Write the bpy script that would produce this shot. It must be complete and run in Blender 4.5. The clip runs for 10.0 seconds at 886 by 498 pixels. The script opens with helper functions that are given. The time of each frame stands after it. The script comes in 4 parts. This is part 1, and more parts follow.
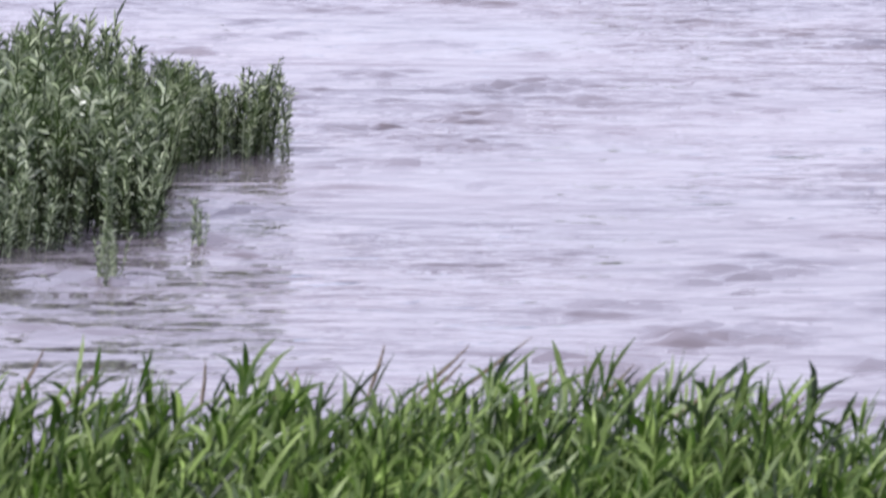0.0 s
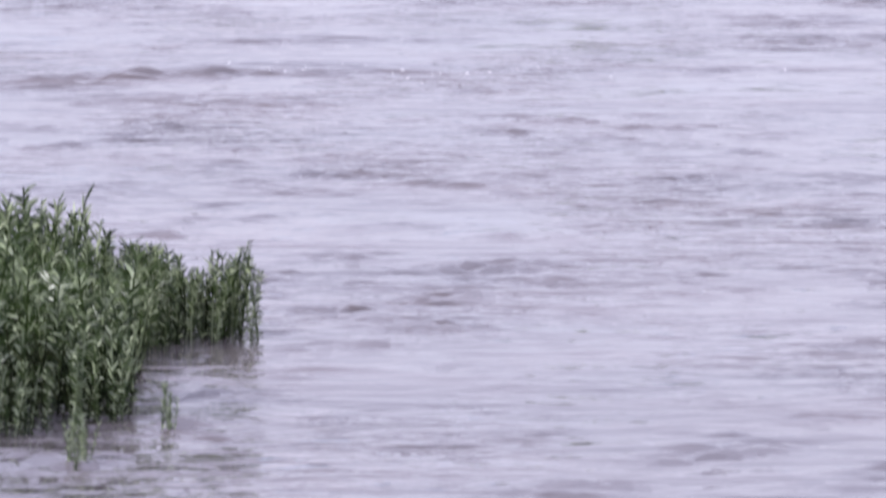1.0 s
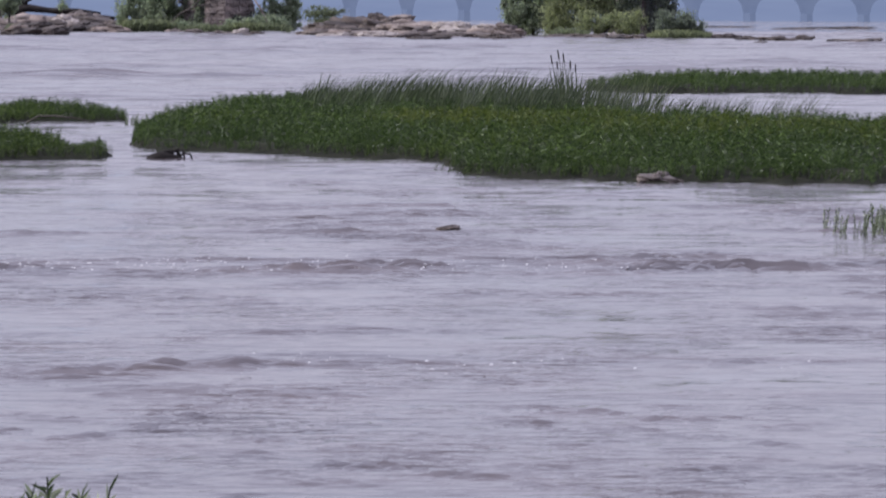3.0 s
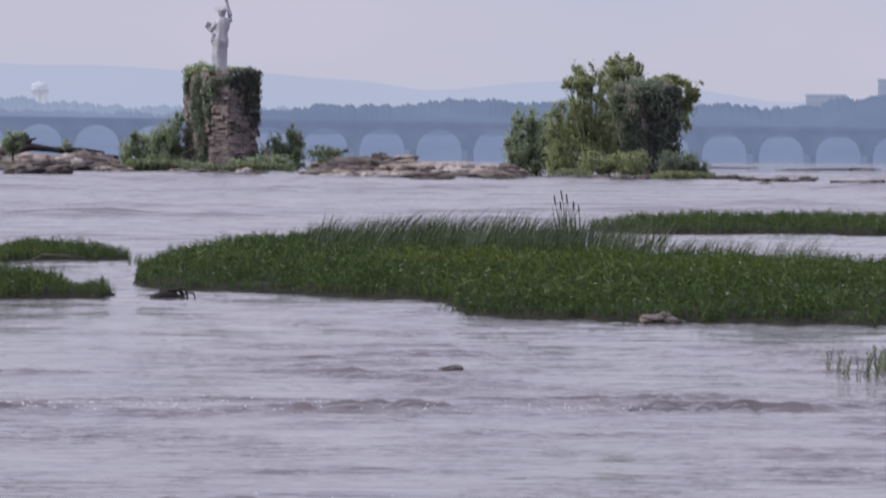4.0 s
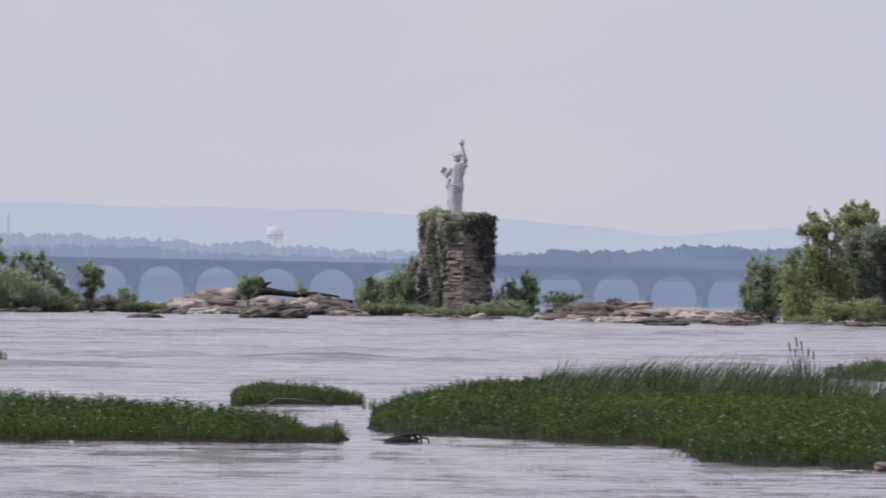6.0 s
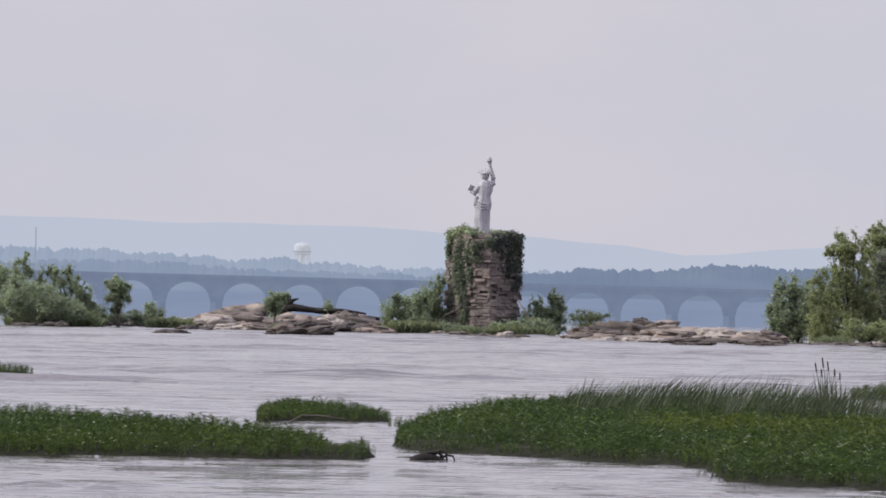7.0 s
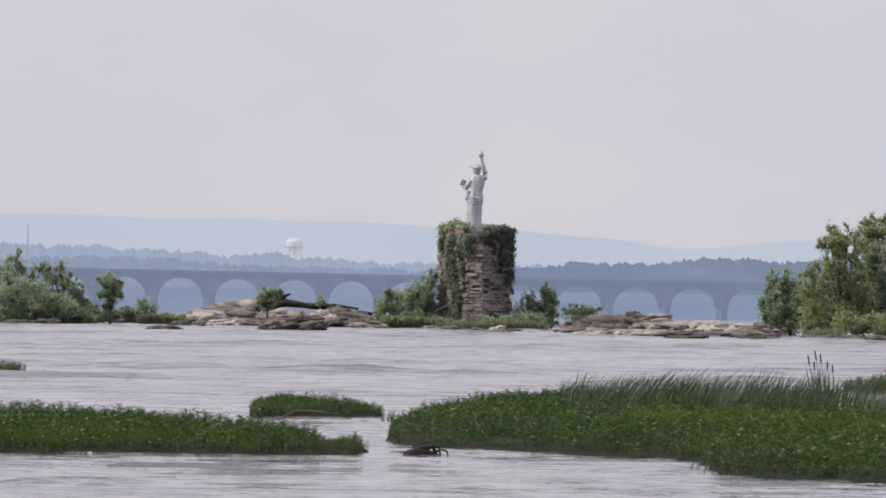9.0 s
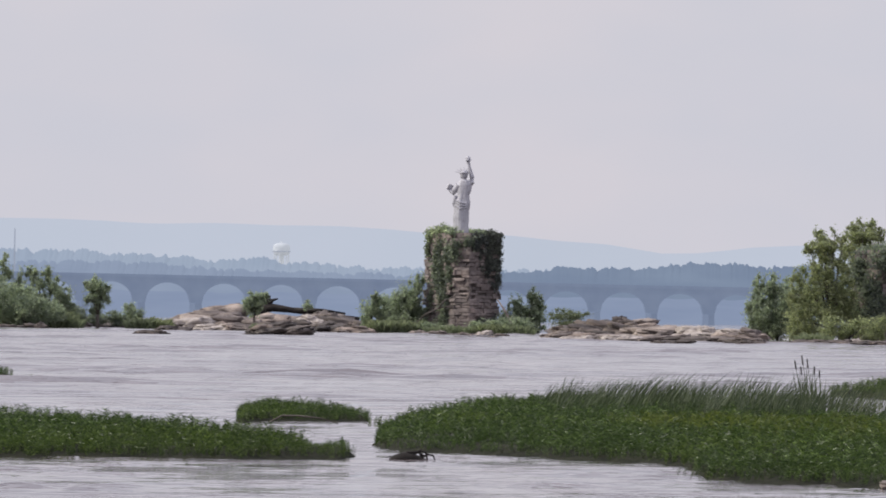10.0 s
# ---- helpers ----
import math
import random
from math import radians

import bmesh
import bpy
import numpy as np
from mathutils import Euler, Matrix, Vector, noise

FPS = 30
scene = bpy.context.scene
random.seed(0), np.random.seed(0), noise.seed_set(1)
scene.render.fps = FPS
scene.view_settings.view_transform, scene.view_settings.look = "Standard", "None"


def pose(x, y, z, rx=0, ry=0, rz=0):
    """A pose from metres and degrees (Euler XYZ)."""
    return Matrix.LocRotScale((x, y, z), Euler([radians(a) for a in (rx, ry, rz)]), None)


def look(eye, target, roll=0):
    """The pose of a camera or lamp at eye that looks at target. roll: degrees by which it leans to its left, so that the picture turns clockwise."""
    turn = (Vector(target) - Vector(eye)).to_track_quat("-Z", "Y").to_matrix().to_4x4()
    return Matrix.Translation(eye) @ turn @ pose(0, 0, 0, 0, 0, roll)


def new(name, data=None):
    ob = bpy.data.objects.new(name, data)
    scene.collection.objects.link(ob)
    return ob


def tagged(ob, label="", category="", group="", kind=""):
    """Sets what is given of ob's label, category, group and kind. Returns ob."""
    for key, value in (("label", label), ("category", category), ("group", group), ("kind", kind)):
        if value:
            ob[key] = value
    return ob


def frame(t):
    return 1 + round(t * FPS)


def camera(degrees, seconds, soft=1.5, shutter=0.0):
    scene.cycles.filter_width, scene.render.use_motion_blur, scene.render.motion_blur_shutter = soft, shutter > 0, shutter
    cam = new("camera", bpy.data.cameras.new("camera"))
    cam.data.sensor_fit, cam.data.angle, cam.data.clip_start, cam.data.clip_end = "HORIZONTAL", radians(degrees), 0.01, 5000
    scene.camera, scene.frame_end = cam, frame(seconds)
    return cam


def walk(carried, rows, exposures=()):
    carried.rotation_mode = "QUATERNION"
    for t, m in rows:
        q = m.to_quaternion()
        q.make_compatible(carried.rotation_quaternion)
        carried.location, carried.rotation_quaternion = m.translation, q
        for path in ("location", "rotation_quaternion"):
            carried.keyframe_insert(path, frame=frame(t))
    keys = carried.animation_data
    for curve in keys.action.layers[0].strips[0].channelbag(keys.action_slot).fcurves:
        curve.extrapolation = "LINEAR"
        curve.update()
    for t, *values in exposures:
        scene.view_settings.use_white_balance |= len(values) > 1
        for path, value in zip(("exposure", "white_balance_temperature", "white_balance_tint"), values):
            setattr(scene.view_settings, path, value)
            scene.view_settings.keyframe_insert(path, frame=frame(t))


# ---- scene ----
# The camera stands on the bank, 1.68 m over the water, and only turns.
F = 12100.0          # focal length in units of the ray table below
EYE = 1.68
cam = camera(math.degrees(2 * math.atan(784 / F)), 10.0, soft=1.7, shutter=0.5)
cam.data.dof.use_dof, cam.data.dof.focus_distance, cam.data.dof.aperture_fstop = True, 70.0, 38.0
ROWS = [(0.0, 37.6, 1204.4, 0.50), (0.5, 60.6, 1053.1, 0.45), (1.0, 90.4, 880.0, 0.11), (1.5, 62.1, 673.0, -0.11),
        (2.0, 61.7, 558.1, -0.12), (2.2, 50.0, 516.9, -0.10), (3.3, 49.1, 301.4, 0.20), (3.5, 48.0, 254.2, 0.20),
        (4.0, 40.0, 115.3, 0.33), (4.5, 0.0, 0.0, 0.30), (5.0, -92.4, -102.6, 0.27), (5.5, -243.3, -165.1, 0.41),
        (6.0, -377.3, -138.8, 0.61), (6.2, -413.4, -160.2, 0.66), (7.3, -412.0, -174.0, 1.18), (7.5, -406.1, -178.4, 1.21),
        (8.0, -396.8, -167.6, 1.08), (8.5, -399.1, -144.9, 0.78), (9.0, -411.7, -160.1, 0.76), (9.5, -417.9, -171.1, 0.82),
        (10.0, -388.7, -168.9, 0.79)]
walk(cam, [(t, look((0, 0, EYE), (a / F, 1.0, EYE - (b + 48) / F), r)) for t, a, b, r in ROWS],
     exposures=[(0.0, 0.84, 5850, 18), (0.5, 0.78, 5850, 18), (1.0, 0.60, 5850, 18), (1.5, 0.46, 5850, 19), (2.0, 0.28, 5850, 18), (3.5, -0.08, 5900, 16),
                (4.5, -0.03, 6100, 14), (6.0, 0.03, 6250, 12), (8.0, 0.10, 6450, 9), (10.0, 0.12, 6450, 9)])


def at(u, v, d):
    """The place d metres out on the bearing u and the drop v under the horizon."""
    return Vector((d * u / F, d, EYE - d * v / F))


def afloat(u, v):
    """The place on the water on the bearing u and the drop v."""
    return at(u, v, EYE * F / v)


# ---- sky and sun ----
SUN = Vector((-0.80, -0.10, 0.62)).normalized()
world = bpy.data.worlds.new("sky")
scene.world = world
world.use_nodes = True
wn, wl = world.node_tree.nodes, world.node_tree.links
wn.clear()
w_out, w_bg = wn.new("ShaderNodeOutputWorld"), wn.new("ShaderNodeBackground")
w_sky, w_mix, w_noise, w_ramp = (wn.new("ShaderNodeTexSky"), wn.new("ShaderNodeMix"), wn.new("ShaderNodeTexNoise"), wn.new("ShaderNodeValToRGB"))
w_co, w_map = wn.new("ShaderNodeTexCoord"), wn.new("ShaderNodeMapping")
w_sky.sky_type, w_sky.sun_disc = "NISHITA", False
w_sky.sun_elevation = math.asin(SUN.z)
w_sky.sun_rotation = math.atan2(SUN.x, SUN.y)
w_sky.air_density, w_sky.dust_density = 1.5, 4.0
w_map.inputs["Scale"].default_value = (18, 18, 42)
w_noise.inputs["Scale"].default_value = 1.0
w_noise.inputs["Detail"].default_value = 3.0
w_ramp.color_ramp.elements[0].position, w_ramp.color_ramp.elements[0].color = 0.35, (5.9, 5.85, 6.55, 1)
w_ramp.color_ramp.elements[1].position, w_ramp.color_ramp.elements[1].color = 0.65, (6.35, 6.05, 6.6, 1)
w_mix.data_type = "RGBA"
w_mix.inputs["Factor"].default_value = 0.93
w_bg.inputs["Strength"].default_value = 0.1
wl.new(w_co.outputs["Generated"], w_map.inputs["Vector"])
wl.new(w_map.outputs["Vector"], w_noise.inputs["Vector"])
wl.new(w_noise.outputs["Fac"], w_ramp.inputs["Fac"])
wl.new(w_sky.outputs["Color"], w_mix.inputs["A"])
# the thin overcast grows brighter and bluer towards the zenith
w_xyz, w_up, w_high = wn.new("ShaderNodeSeparateXYZ"), wn.new("ShaderNodeMapRange"), wn.new("ShaderNodeMix")
w_up.inputs["From Min"].default_value, w_up.inputs["From Max"].default_value = 0.05, 0.7
w_high.data_type = "RGBA"
w_high.inputs["B"].default_value = (9.6, 9.4, 11.4, 1)
wl.new(w_co.outputs["Generated"], w_xyz.inputs["Vector"])
wl.new(w_xyz.outputs["Z"], w_up.inputs["Value"])
wl.new(w_up.outputs["Result"], w_high.inputs["Factor"])
wl.new(w_ramp.outputs["Color"], w_high.inputs["A"])
wl.new(w_high.outputs["Result"], w_mix.inputs["B"])
wl.new(w_mix.outputs["Result"], w_bg.inputs["Color"])
wl.new(w_bg.outputs["Background"], w_out.inputs["Surface"])
sun = new("sun", bpy.data.lights.new("sun", "SUN"))
sun.data.energy, sun.data.angle, sun.data.color = 3.3, radians(2.0), (1.0, 0.95, 0.86)
sun.matrix_world = look(SUN * 100, (0, 0, 0))


# ---- materials ----
def material(name):
    m = bpy.data.materials.new(name)
    m.use_nodes = True
    n, l = m.node_tree.nodes, m.node_tree.links
    return m, n, l, n["Principled BSDF"]


def colours(n, l, stops, fac):
    r = n.new("ShaderNodeValToRGB")
    e = r.color_ramp.elements
    while len(e) < len(stops):
        e.new(0.5)
    for k, (p, c) in zip(e, stops):
        k.position, k.color = p, (*c, 1)
    l.new(fac, r.inputs["Fac"])
    return r.outputs["Color"]


def grain(n, l, scale, detail=4.0, stretch=(1, 1, 1), rough=0.55):
    c, m, t = n.new("ShaderNodeTexCoord"), n.new("ShaderNodeMapping"), n.new("ShaderNodeTexNoise")
    m.inputs["Scale"].default_value = stretch
    t.inputs["Scale"].default_value, t.inputs["Detail"].default_value, t.inputs["Roughness"].default_value = scale, detail, rough
    l.new(c.outputs["Object"], m.inputs["Vector"])
    l.new(m.outputs["Vector"], t.inputs["Vector"])
    return t.outputs["Fac"]


def bump(n, l, height, distance, strength=1.0, normal=None):
    b = n.new("ShaderNodeBump")
    b.inputs["Strength"].default_value, b.inputs["Distance"].default_value = strength, distance
    l.new(height, b.inputs["Height"])
    if normal:
        l.new(normal, b.inputs["Normal"])
    return b.outputs["Normal"]


def blend(n, l, a, b, fac, mode="MIX"):
    x = n.new("ShaderNodeMix")
    x.data_type, x.blend_type = "RGBA", mode
    for value, socket in ((a, "A"), (b, "B"), (fac, "Factor")):
        if isinstance(value, (int, float)):
            x.inputs[socket].default_value = value
        elif isinstance(value, tuple):
            x.inputs[socket].default_value = (*value, 1)
        else:
            l.new(value, x.inputs[socket])
    return x.outputs["Result"]


def leaf_material(name, dark, mid, light, rough=0.45, glow=0.35, clumps=0.35, glint=1.6):
    m, n, l, p = material(name)
    g = n.new("ShaderNodeNewGeometry")
    # Random tone per leaf; the palest few are painted as glints.
    col = colours(n, l, [(0.0, dark), (0.45, mid), (0.9, light), (1.0, tuple(min(1, c * glint) for c in light))], g.outputs["Random Per Island"])
    patch, region = grain(n, l, clumps, 3), grain(n, l, 0.07, 2, (1.6, 0.7, 1))
    col = blend(n, l, col, (1.25, 1.15, 0.85) if clumps > 1 else (1.15, 1.08, 0.88), colours(n, l, [(0.48, (0, 0, 0)), (0.66, (1, 1, 1))], region), "MULTIPLY")
    col = blend(n, l, col, tuple(c * 0.6 for c in mid), colours(n, l, [(0.42, (0, 0, 0)), (0.62, (0.65,) * 3 if clumps > 1 else (0.2,) * 3)], patch))
    l.new(col, p.inputs["Base Color"])
    p.inputs["Roughness"].default_value = rough
    t, x = n.new("ShaderNodeBsdfTranslucent"), n.new("ShaderNodeMixShader")
    l.new(blend(n, l, col, (0.75, 1.0, 0.25), 0.35, "MULTIPLY"), t.inputs["Color"])
    x.inputs["Fac"].default_value = glow
    l.new(p.outputs["BSDF"], x.inputs[1])
    l.new(t.outputs["BSDF"], x.inputs[2])
    l.new(x.outputs["Shader"], n["Material Output"].inputs["Surface"])
    return m


def stone_material(name, stops, scale, depth, stretch=(1, 1, 1), rough=0.85, each=0.0):
    m, n, l, p = material(name)
    big, fine = grain(n, l, scale, 5, stretch), grain(n, l, scale * 9, 5)
    col = colours(n, l, stops, big)
    col = blend(n, l, col, (0.55, 0.52, 0.5), colours(n, l, [(0.35, (0.7,) * 3), (0.6, (0, 0, 0))], fine), "MULTIPLY")
    if each:
        o = n.new("ShaderNodeObjectInfo")
        col = blend(n, l, col, colours(n, l, [(0, (0.55, 0.5, 0.48)), (0.5, (0.95, 0.9, 0.86)), (1, (1.25, 1.12, 1.0))], o.outputs["Random"]), each, "MULTIPLY")
    l.new(col, p.inputs["Base Color"])
    p.inputs["Roughness"].default_value = rough
    l.new(bump(n, l, fine, depth, 0.7, bump(n, l, big, depth * 4, 0.6)), p.inputs["Normal"])
    return m


def haze_glow_material(name, a, b, scale, share=0.75, stretch=(1, 1, 1), lit=0.1):
    """Far backdrop with haze painted in: a pale blue colour that glows by itself."""
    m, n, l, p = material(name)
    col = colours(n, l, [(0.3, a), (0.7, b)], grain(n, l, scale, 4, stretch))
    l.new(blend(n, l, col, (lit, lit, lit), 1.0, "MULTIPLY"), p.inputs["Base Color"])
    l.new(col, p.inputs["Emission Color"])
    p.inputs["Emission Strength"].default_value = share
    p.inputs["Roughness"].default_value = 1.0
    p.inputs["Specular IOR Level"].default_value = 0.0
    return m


def water_material():
    m, n, l, p = material("river_water")
    patch = grain(n, l, 0.75, 4, (1.0, 0.32, 1))
    mud = colours(n, l, [(0.35, (0.082, 0.072, 0.076)), (0.7, (0.125, 0.104, 0.102))], grain(n, l, 0.7, 3))
    l.new(mud, p.inputs["Base Color"])
    p.inputs["Roughness"].default_value = 0.02
    p.inputs["IOR"].default_value = 1.33
    long_swell, chop, ripple, fine = (grain(n, l, 0.35, 2, (0.5, 1, 1)), grain(n, l, 1.5, 3, (0.6, 1, 1)), grain(n, l, 5.5, 3, (0.55, 1, 1)), grain(n, l, 18.0, 2, (0.5, 1, 1)))
    calm = n.new("ShaderNodeMapRange")
    l.new(patch, calm.inputs["Value"])
    calm.inputs["From Min"].default_value, calm.inputs["From Max"].default_value = 0.44, 0.64
    calm.inputs["To Min"].default_value, calm.inputs["To Max"].default_value = 0.10, 1.0
    nm = bump(n, l, long_swell, 0.16, 0.7)
    nm = bump(n, l, chop, 0.05, 0.8, nm)
    b = n.new("ShaderNodeBump")
    b.inputs["Distance"].default_value = 0.11
    l.new(calm.outputs["Result"], b.inputs["Strength"])
    l.new(ripple, b.inputs["Height"])
    l.new(nm, b.inputs["Normal"])
    nm = bump(n, l, fine, 0.003, 0.5, b.outputs["Normal"])
    l.new(nm, p.inputs["Normal"])
    return m


M_WATER = water_material()
M_BED = stone_material("river_mud", [(0.3, (0.09, 0.07, 0.05)), (0.7, (0.16, 0.12, 0.08))], 0.6, 0.02)
# Light tones of willow and blades also carry painted leaf glints.
M_WILLOW = leaf_material("water_willow_leaf", (0.014, 0.024, 0.008), (0.055, 0.086, 0.025), (0.37, 0.41, 0.28), 0.36, 0.4)
M_MAT = leaf_material("willow_bed_leaf", (0.010, 0.019, 0.006), (0.036, 0.068, 0.013), (0.112, 0.165, 0.042), 0.36, 0.25, 1.3, 1.8)
M_SEDGE = leaf_material("sedge_leaf", (0.022, 0.036, 0.004), (0.062, 0.092, 0.008), (0.130, 0.165, 0.018), 0.5, 0.3, 0.35, 1.1)
# Stems and lower leaves darkened by colour for the shade between them.
M_STEM = leaf_material("shade_dark_stem", (0.008, 0.012, 0.005), (0.014, 0.020, 0.007), (0.030, 0.036, 0.016), 0.6, 0.1)
M_BLADE = leaf_material("bank_blade", (0.009, 0.020, 0.004), (0.050, 0.098, 0.011), (0.25, 0.32, 0.11), 0.40, 0.5)
M_REED = leaf_material("reed_blade", (0.025, 0.042, 0.014), (0.045, 0.066, 0.024), (0.13, 0.15, 0.085), 0.45, 0.3)
# Far bush, tree and ivy leaves paled beyond real foliage: haze painted in.
M_BUSH = leaf_material("hazed_bush_leaf", (0.259, 0.293, 0.265), (0.338, 0.378, 0.299), (0.406, 0.440, 0.332), 0.8, 0.75)
M_TREE = leaf_material("hazed_tree_leaf", (0.243, 0.263, 0.201), (0.329, 0.350, 0.222), (0.425, 0.438, 0.246), 0.8, 0.75)
M_IVY = leaf_material("hazed_ivy_leaf", (0.140, 0.162, 0.151), (0.202, 0.230, 0.185), (0.263, 0.297, 0.213), 0.8, 0.55)
# Vine leaves darker than the ivy: the stone face's shade is in their colour.
M_VINE = leaf_material("shade_dark_vine_leaf", (0.068, 0.074, 0.078), (0.101, 0.112, 0.108), (0.142, 0.162, 0.135), 0.8, 0.3)
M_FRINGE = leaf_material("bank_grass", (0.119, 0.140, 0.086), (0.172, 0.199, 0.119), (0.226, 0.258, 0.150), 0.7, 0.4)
# Mud and roots coloured near-black for the shade under the leaves.
M_SOIL = stone_material("shade_root_mat", [(0.3, (0.012, 0.014, 0.009)), (0.7, (0.035, 0.036, 0.022))], 4.0, 0.02)
M_BARK = stone_material("bark", [(0.3, (0.05, 0.042, 0.036)), (0.7, (0.12, 0.10, 0.085))], 3.0, 0.02, (1, 1, 0.25))
M_DRY = stone_material("dry_seed", [(0.3, (0.10, 0.075, 0.045)), (0.7, (0.22, 0.17, 0.11))], 40.0, 0.002)
M_DEAD = stone_material("driftwood", [(0.3, (0.012, 0.011, 0.011)), (0.7, (0.05, 0.044, 0.04))], 2.0, 0.01, (0.3, 1, 1))
M_SOIL.node_tree.nodes["Principled BSDF"].inputs["Specular IOR Level"].default_value = 0.05
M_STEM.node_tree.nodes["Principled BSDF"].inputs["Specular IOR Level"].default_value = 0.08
M_DEAD.node_tree.nodes["Principled BSDF"].inputs["Specular IOR Level"].default_value = 0.15
M_MAT.node_tree.nodes["Principled BSDF"].inputs["Specular IOR Level"].default_value = 0.3
M_ROCK = stone_material("ledge_rock", [(0.34, (0.09, 0.078, 0.074)), (0.47, (0.20, 0.177, 0.164)), (0.66, (0.39, 0.347, 0.315))], 0.9, 0.07, (0.4, 0.4, 2.2), 0.85, 0.9)
M_DARKROCK = stone_material("wet_rock", [(0.32, (0.045, 0.041, 0.042)), (0.5, (0.10, 0.088, 0.082)), (0.7, (0.21, 0.18, 0.16))], 1.0, 0.07, (0.35, 0.35, 2.6), 0.85, 0.9)
M_PALEROCK = stone_material("pale_rock", [(0.3, (0.26, 0.225, 0.20)), (0.7, (0.48, 0.43, 0.39))], 2.0, 0.03)
M_BLOCK = stone_material("pier_stone", [(0.3, (0.12, 0.106, 0.104)), (0.5, (0.195, 0.169, 0.160)), (0.7, (0.33, 0.285, 0.262))], 0.4, 0.05, (1, 1, 0.9), 0.9, 0.45)
M_CORE = stone_material("pier_core", [(0.3, (0.08, 0.07, 0.066)), (0.7, (0.16, 0.14, 0.128))], 1.2, 0.05)
M_STATUE = stone_material("white_paint", [(0.3, (0.37, 0.37, 0.405)), (0.7, (0.50, 0.495, 0.525))], 1.5, 0.01, (1, 1, 0.5), 0.6)
# Near-white colour of the flecks that imitate sun glints on the ripples.
M_SPARKLE = stone_material("river_sparkle", [(0.3, (0.62, 0.61, 0.60)), (0.7, (0.82, 0.81, 0.80))], 60.0, 0.001)
# Bridge and tower: haze painted into stone and paint colour, plus emission.
M_BRIDGE = haze_glow_material("hazed_stone_glow", (0.165, 0.205, 0.298), (0.19, 0.232, 0.325), 0.12, 0.80, (1, 1, 1), 0.25)
M_TOWER = haze_glow_material("hazed_paint_glow", (0.50, 0.53, 0.58), (0.56, 0.59, 0.63), 0.3, 0.62, (1, 1, 1), 0.4)
# Hills and woods: the air's haze is put into colour and emission.
M_HILL = haze_glow_material("hill_haze", (0.425, 0.465, 0.545), (0.445, 0.48, 0.56), 0.004, 0.95)
M_WOODS = haze_glow_material("far_woods", (0.165, 0.21, 0.30), (0.195, 0.245, 0.335), 0.02, 0.9)
M_WOODS2 = haze_glow_material("farther_woods", (0.28, 0.335, 0.43), (0.31, 0.365, 0.46), 0.02, 0.92)
M_WOODS3 = haze_glow_material("hazy_woods", (0.215, 0.262, 0.36), (0.25, 0.30, 0.40), 0.02, 0.92)
M_SHORE = haze_glow_material("mist_shore", (0.195, 0.24, 0.345), (0.22, 0.265, 0.37), 0.02, 0.95, (1, 1, 3))
# Buildings, mast and walkway also glow with painted haze.
M_TOWN = haze_glow_material("far_building", (0.36, 0.40, 0.50), (0.39, 0.43, 0.53), 0.05, 0.7)


# ---- helpers for meshes ----
def link(name, me, mat, parent=None, label=""):
    me.materials.append(mat)
    ob = new(name, me)
    if parent:
        ob.parent = parent
    return tagged(ob, label) if label else ob


def part(name, bm, mat, parent=None, label="", smooth=False):
    me = bpy.data.meshes.new(name)
    bm.normal_update()
    bm.to_mesh(me)
    bm.free()
    if smooth:
        me.polygons.foreach_set("use_smooth", np.ones(len(me.polygons), bool))
    return link(name, me, mat, parent, label)


def quads_mesh(name, verts, quads, mat, parent=None, label="", smooth=False):
    me = bpy.data.meshes.new(name)
    me.vertices.add(len(verts))
    me.vertices.foreach_set("co", np.asarray(verts, np.float32).ravel())
    me.loops.add(len(quads) * 4)
    me.loops.foreach_set("vertex_index", np.asarray(quads, np.int32).ravel())
    me.polygons.add(len(quads))
    me.polygons.foreach_set("loop_start", np.arange(0, len(quads) * 4, 4, dtype=np.int32))
    if smooth:
        me.polygons.foreach_set("use_smooth", np.ones(len(quads), bool))
    me.update(calc_edges=True)
    return link(name, me, mat, parent, label)


def empty(name, place=(0, 0, 0)):
    ob = new(name)
    ob.location = place
    ob.empty_display_size = 0.2
    return ob


def box(bm, lo, hi):
    v = [bm.verts.new((x, y, z)) for z in (lo[2], hi[2]) for y in (lo[1], hi[1]) for x in (lo[0], hi[0])]
    for f in ((0, 2, 3, 1), (4, 5, 7, 6), (0, 1, 5, 4), (1, 3, 7, 5), (3, 2, 6, 7), (2, 0, 4, 6)):
        bm.faces.new([v[i] for i in f])


def tube(bm, points, radii, sides=8):
    rings = []
    for i, p in enumerate(points):
        p = Vector(p)
        a, b = Vector(points[max(i - 1, 0)]), Vector(points[min(i + 1, len(points) - 1)])
        q = (b - a).to_track_quat("Z", "Y")
        rings.append([bm.verts.new(p + q @ Vector((radii[i] * math.cos(2 * math.pi * k / sides), radii[i] * math.sin(2 * math.pi * k / sides), 0))) for k in range(sides)])
    for r0, r1 in zip(rings, rings[1:]):
        for k in range(sides):
            bm.faces.new((r0[k], r0[(k + 1) % sides], r1[(k + 1) % sides], r1[k]))
    bm.faces.new(rings[0][::-1])
    bm.faces.new(rings[-1])


def sprinkle(verts, quads, spots, turns, sizes, leans=None):
    """One template of quads, repeated at every spot, turned about z, sized and leaned."""
    verts, quads = np.asarray(verts, float), np.asarray(quads, int)
    c, s = np.cos(turns)[:, None], np.sin(turns)[:, None]
    v = verts[None] * sizes[:, None, None]
    x, y, z = v[..., 0] * c - v[..., 1] * s, v[..., 0] * s + v[..., 1] * c, v[..., 2]
    if leans is not None:
        x = x + leans[:, None, 0] * z * z / np.maximum(0.05, sizes[:, None])
